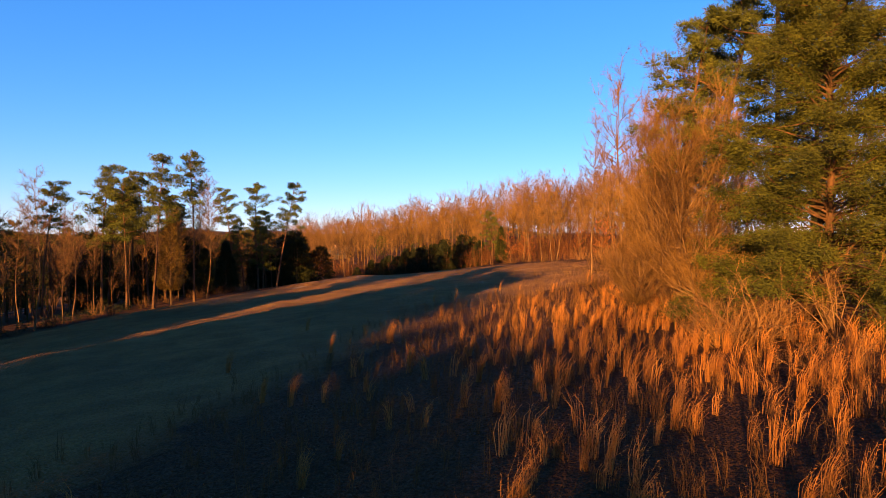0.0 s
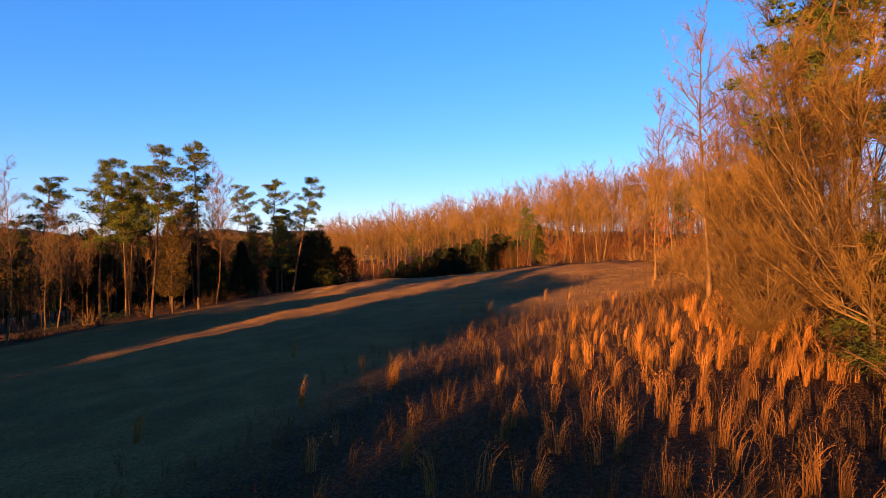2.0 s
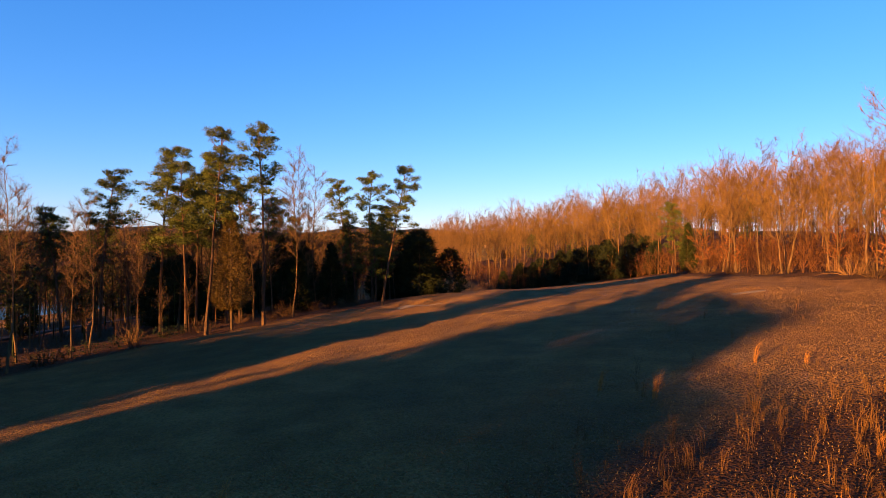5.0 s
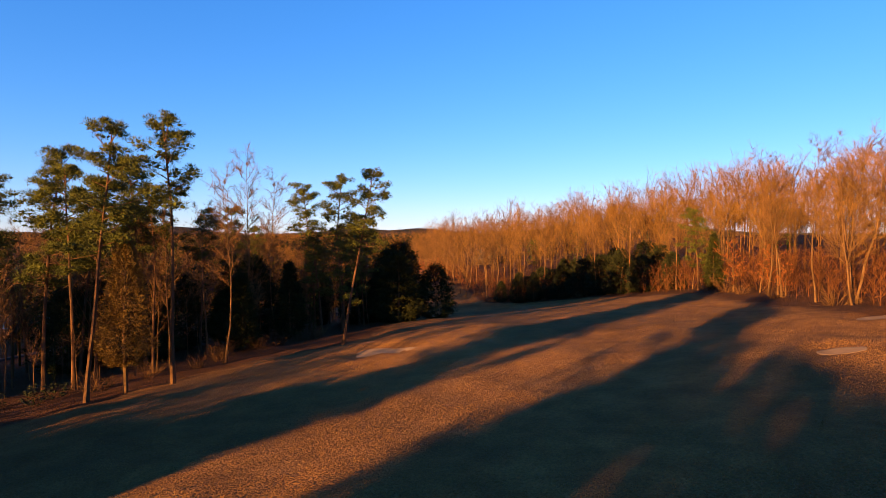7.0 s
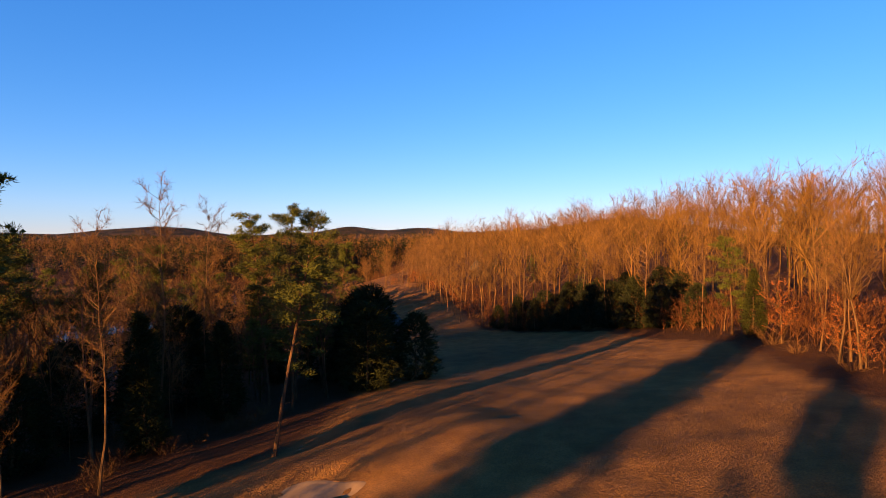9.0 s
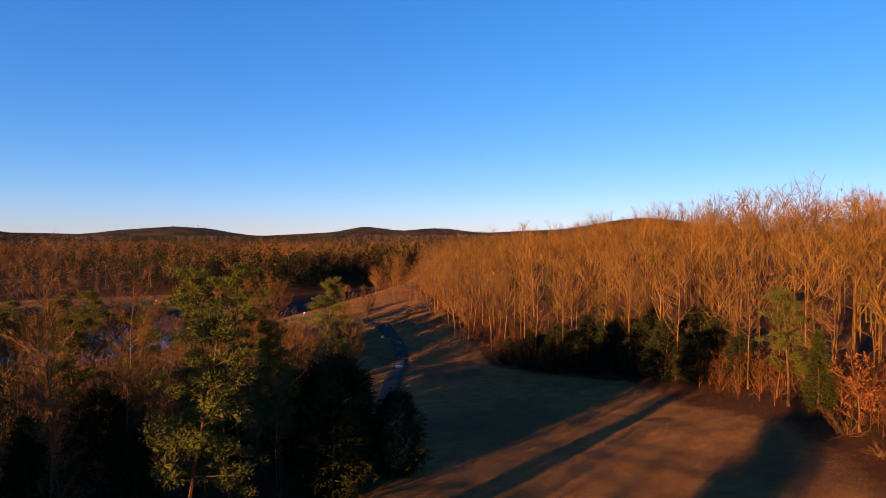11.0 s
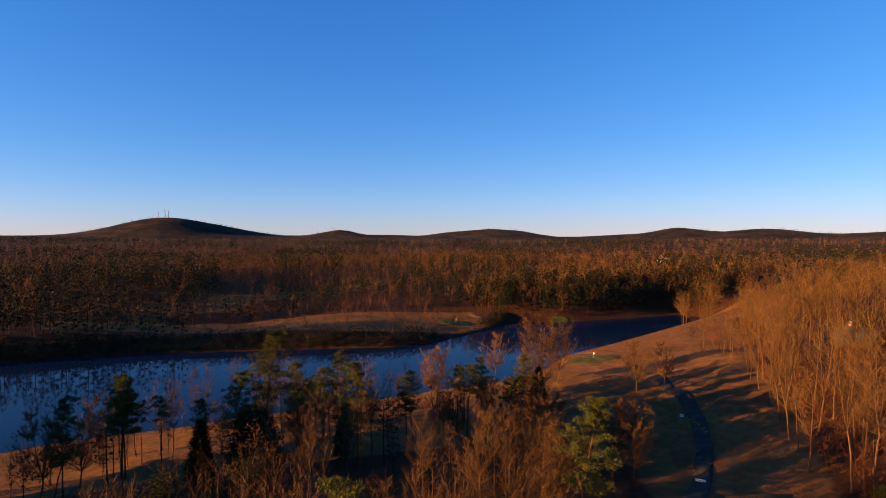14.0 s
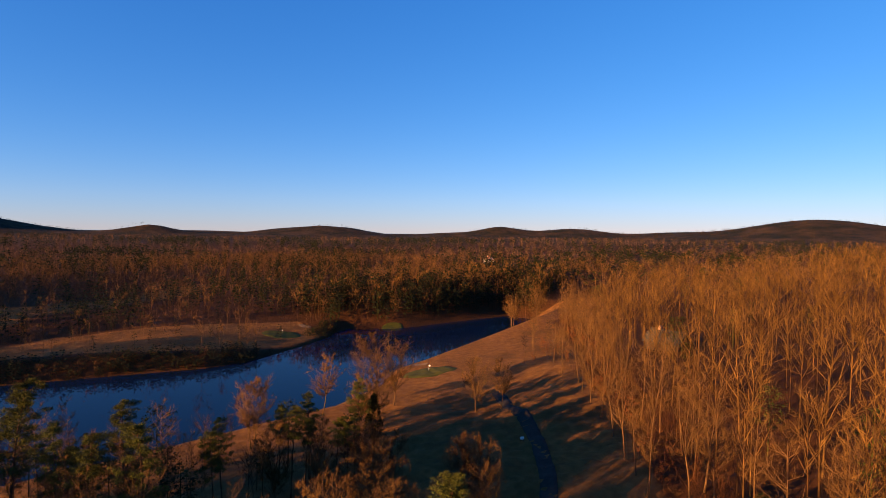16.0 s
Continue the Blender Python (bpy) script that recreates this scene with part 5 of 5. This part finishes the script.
def path(name, line, width, mat, label):
    pts = [np.array(line[0], float)]
    for p, q in zip(line, line[1:]):
        p, q = np.array(p, float), np.array(q, float)
        m = max(1, int(np.linalg.norm(q - p) / 1.5))
        pts += [p + (q - p) * (k + 1) / m for k in range(m)]
    pts = np.array(pts)
    for _ in range(6):
        pts[1:-1] = (pts[:-2] + 2 * pts[1:-1] + pts[2:]) / 4
    t = np.gradient(pts, axis=0)
    side = np.stack([-t[:, 1], t[:, 0]], 1) / (np.linalg.norm(t, axis=1)[:, None] + 1e-9)
    cols = []
    for k, w in enumerate((-0.52, -0.5, -0.25, 0.0, 0.25, 0.5, 0.52)):
        q = pts + side * w * width
        cols.append(np.stack([q[:, 0], q[:, 1], land(q[:, 0], q[:, 1]) + (-0.3 if k in (0, 6) else 0.16)], 1))
    v = np.stack(cols, 1)
    i = np.arange(v.shape[0] * 7).reshape(-1, 7)
    f = np.stack([i[:-1, :-1], i[:-1, 1:], i[1:, 1:], i[1:, :-1]], -1).reshape(-1, 4)
    tagged(new(name, mesh_of(name, v.reshape(-1, 3), f, [mat], smooth=True)), label, "path", kind="structure")


path("cart_path", [(-52, 163), (-60, 181), (-67, 199), (-77, 221), (-87, 237), (-97, 249), (-106, 257), (-114, 266)], 3.4, ASPHALT, "dark asphalt cart path winding down the fairway")
path("lake_road", [(-72, 30), (-79, 77), (-83, 95), (-85, 110), (-88, 128), (-97, 142), (-118, 150)], 4.0, ASPHALT, "grey asphalt road behind the pines")


# ---- buildings, masts, flags and signs ----
def box(bm, x0, x1, y0, y1, z0, z1):
    v = [bm.verts.new(p) for p in ((x0, y0, z0), (x1, y0, z0), (x1, y1, z0), (x0, y1, z0), (x0, y0, z1), (x1, y0, z1), (x1, y1, z1), (x0, y1, z1))]
    for f in ((3, 2, 1, 0), (4, 5, 6, 7), (0, 1, 5, 4), (1, 2, 6, 5), (2, 3, 7, 6), (3, 0, 4, 7)):
        bm.faces.new([v[i] for i in f])


def part(name, build, mat, parent, label="", bevel=0.0):
    bm = bmesh.new()
    build(bm)
    if bevel:
        bmesh.ops.bevel(bm, geom=bm.edges[:], offset=bevel, segments=1, affect='EDGES')
    bmesh.ops.recalc_face_normals(bm, faces=bm.faces[:])
    me = bpy.data.meshes.new(name)
    bm.to_mesh(me)
    bm.free()
    me.materials.append(mat)
    ob = new(name, me)
    ob.parent = parent
    return tagged(ob, label)


def gable_house(x, y, turn, length, depth, eaves, ridge, wall_mat, roof_mat, label, windows):
    root = tagged(new("house"), label, "house")
    root.matrix_basis = pose(x, y, land_at(x, y) - 0.4, 0, 0, turn)
    a, b = length / 2, depth / 2

    def walls(bm):
        v = [bm.verts.new(p) for p in ((-a, -b, 0), (a, -b, 0), (a, b, 0), (-a, b, 0), (-a, -b, eaves), (a, -b, eaves), (a, b, eaves), (-a, b, eaves), (-a, 0, ridge - 0.15), (a, 0, ridge - 0.15))]
        for f in ((0, 1, 5, 4), (2, 3, 7, 6), (1, 2, 6, 9, 5), (3, 0, 4, 8, 7), (3, 2, 1, 0), (4, 5, 9, 8), (6, 7, 8, 9)):
            bm.faces.new([v[i] for i in f])

    def roof(bm):
        for sgn in (-1, 1):
            lo, o = eaves - 0.35, 0.5
            p = [(-a - o, sgn * (b + o), lo), (a + o, sgn * (b + o), lo), (a + o, 0, ridge), (-a - o, 0, ridge)]
            lower = [bm.verts.new(q) for q in p]
            upper = [bm.verts.new((q[0], q[1], q[2] + 0.22)) for q in p]
            bm.faces.new(lower), bm.faces.new(upper)
            for i in range(4):
                j = (i + 1) % 4
                bm.faces.new((lower[i], lower[j], upper[j], upper[i]))

    wall = part("wall", walls, wall_mat, root)
    top = part("roof", roof, roof_mat, root)
    part("chimney", lambda bm: box(bm, a * 0.4, a * 0.4 + 1.0, -0.5, 0.5, ridge - 1.2, ridge + 1.3), BRICK, top)
    for k in range(windows):
        cx = -a + length * (k + 0.5) / windows
        w = part("window", lambda bm: box(bm, cx - 0.6, cx + 0.6, -b - 0.06, -b + 0.05, eaves * 0.35, eaves * 0.8), WHITE, wall, "white window frame")
        part("pane", lambda bm: box(bm, cx - 0.5, cx + 0.5, -b - 0.08, -b - 0.02, eaves * 0.38, eaves * 0.77), DARK, w)
    part("door", lambda bm: box(bm, -0.5, 0.5, -b - 0.07, -b + 0.02, 0.4, 2.5), DARK, wall)
    return root


gable_house(-372, 706, 150, 11, 8, 5.0, 8.0, SIDING, ROOF, "distant white two-storey house among bare trees", 4)
gable_house(-80, 332, 160, 14, 9, 3.2, 7.2, CLAD, DARKROOF, "brown house with a dark gabled roof inside the wood", 0)
gable_house(-640, 240, 75, 66, 14, 5.0, 8.5, BRICK, ROOF, "long low clubhouse with a reddish roof", 12)
gable_house(-668, 60, 75, 22, 12, 3.5, 6.5, SIDING, ROOF, "low pale building behind dark trees", 5)


def mast(x, y, tall):
    root = tagged(new("radio_mast"), "slender steel radio mast on the wooded hill", "mast", "radio masts")
    root.matrix_basis = pose(x, y, land_at(x, y) - 0.5)

    def lattice(bm):
        for i in range(3):
            c, s_ = math.cos(i * 2.09), math.sin(i * 2.09)
            box(bm, c * 1.2 - 0.3, c * 1.2 + 0.3, s_ * 1.2 - 0.3, s_ * 1.2 + 0.3, 0, tall)
        for k in range(int(tall / 4)):
            box(bm, -1.4, 1.4, -1.4, 1.4, k * 4, k * 4 + 0.25)

    frame_part = part("lattice", lattice, STEEL, root)
    part("antenna", lambda bm: box(bm, -0.2, 0.2, -0.2, 0.2, tall, tall + 6), STEEL, frame_part)


for x, y, tall in ((-2510, 632, 22), (-2505, 656, 34), (-2500, 667, 28)):
    mast(x, y, tall)


def flagstick(x, y):
    root = tagged(new("flagstick"), "thin white golf flagstick with a small pale flag", "flagstick", "flagsticks")
    root.matrix_basis = pose(x, y, land_at(x, y) + 0.05)
    part("pole", lambda bm: bmesh.ops.create_cone(bm, cap_ends=True, segments=8, radius1=0.05, radius2=0.04, depth=2.4, matrix=Matrix.Translation((0, 0, 1.2))), WHITE, root)

    def cloth(bm):
        for k in range(5):
            x0, x1 = 0.05 + k * 0.13, 0.05 + (k + 1) * 0.13
            box(bm, x0, x1, 0.03 * math.sin(k * 1.3) - 0.01, 0.03 * math.sin(k * 1.3) + 0.01, 1.95, 2.38)

    part("flag", cloth, WHITE, root)


flagstick(-158, 291)
flagstick(-270, 313)


def tee_sign(x, y, turn, wide, high):
    root = tagged(new("course_sign"), "small pale board on two low posts beside the path", "sign")
    root.matrix_basis = pose(x, y, land_at(x, y), 0, 0, turn)
    board = part("board", lambda bm: box(bm, -wide / 2, wide / 2, -0.03, 0.03, high * 0.45, high), WHITE, root, bevel=0.01)
    part("bar", lambda bm: box(bm, -wide * 0.35, wide * 0.35, -0.038, -0.028, high * 0.68, high * 0.76), DARK, board, "unreadable dark line")
    for k in (-1, 1):
        part("post", lambda bm: box(bm, k * wide * 0.4 - 0.05, k * wide * 0.4 + 0.05, -0.05, 0.05, -0.2, high * 0.5), BARK, root)


tee_sign(-70.0, 205.2, 20, 1.8, 0.9)
tee_sign(-90.2, 235.3, 40, 0.9, 1.2)
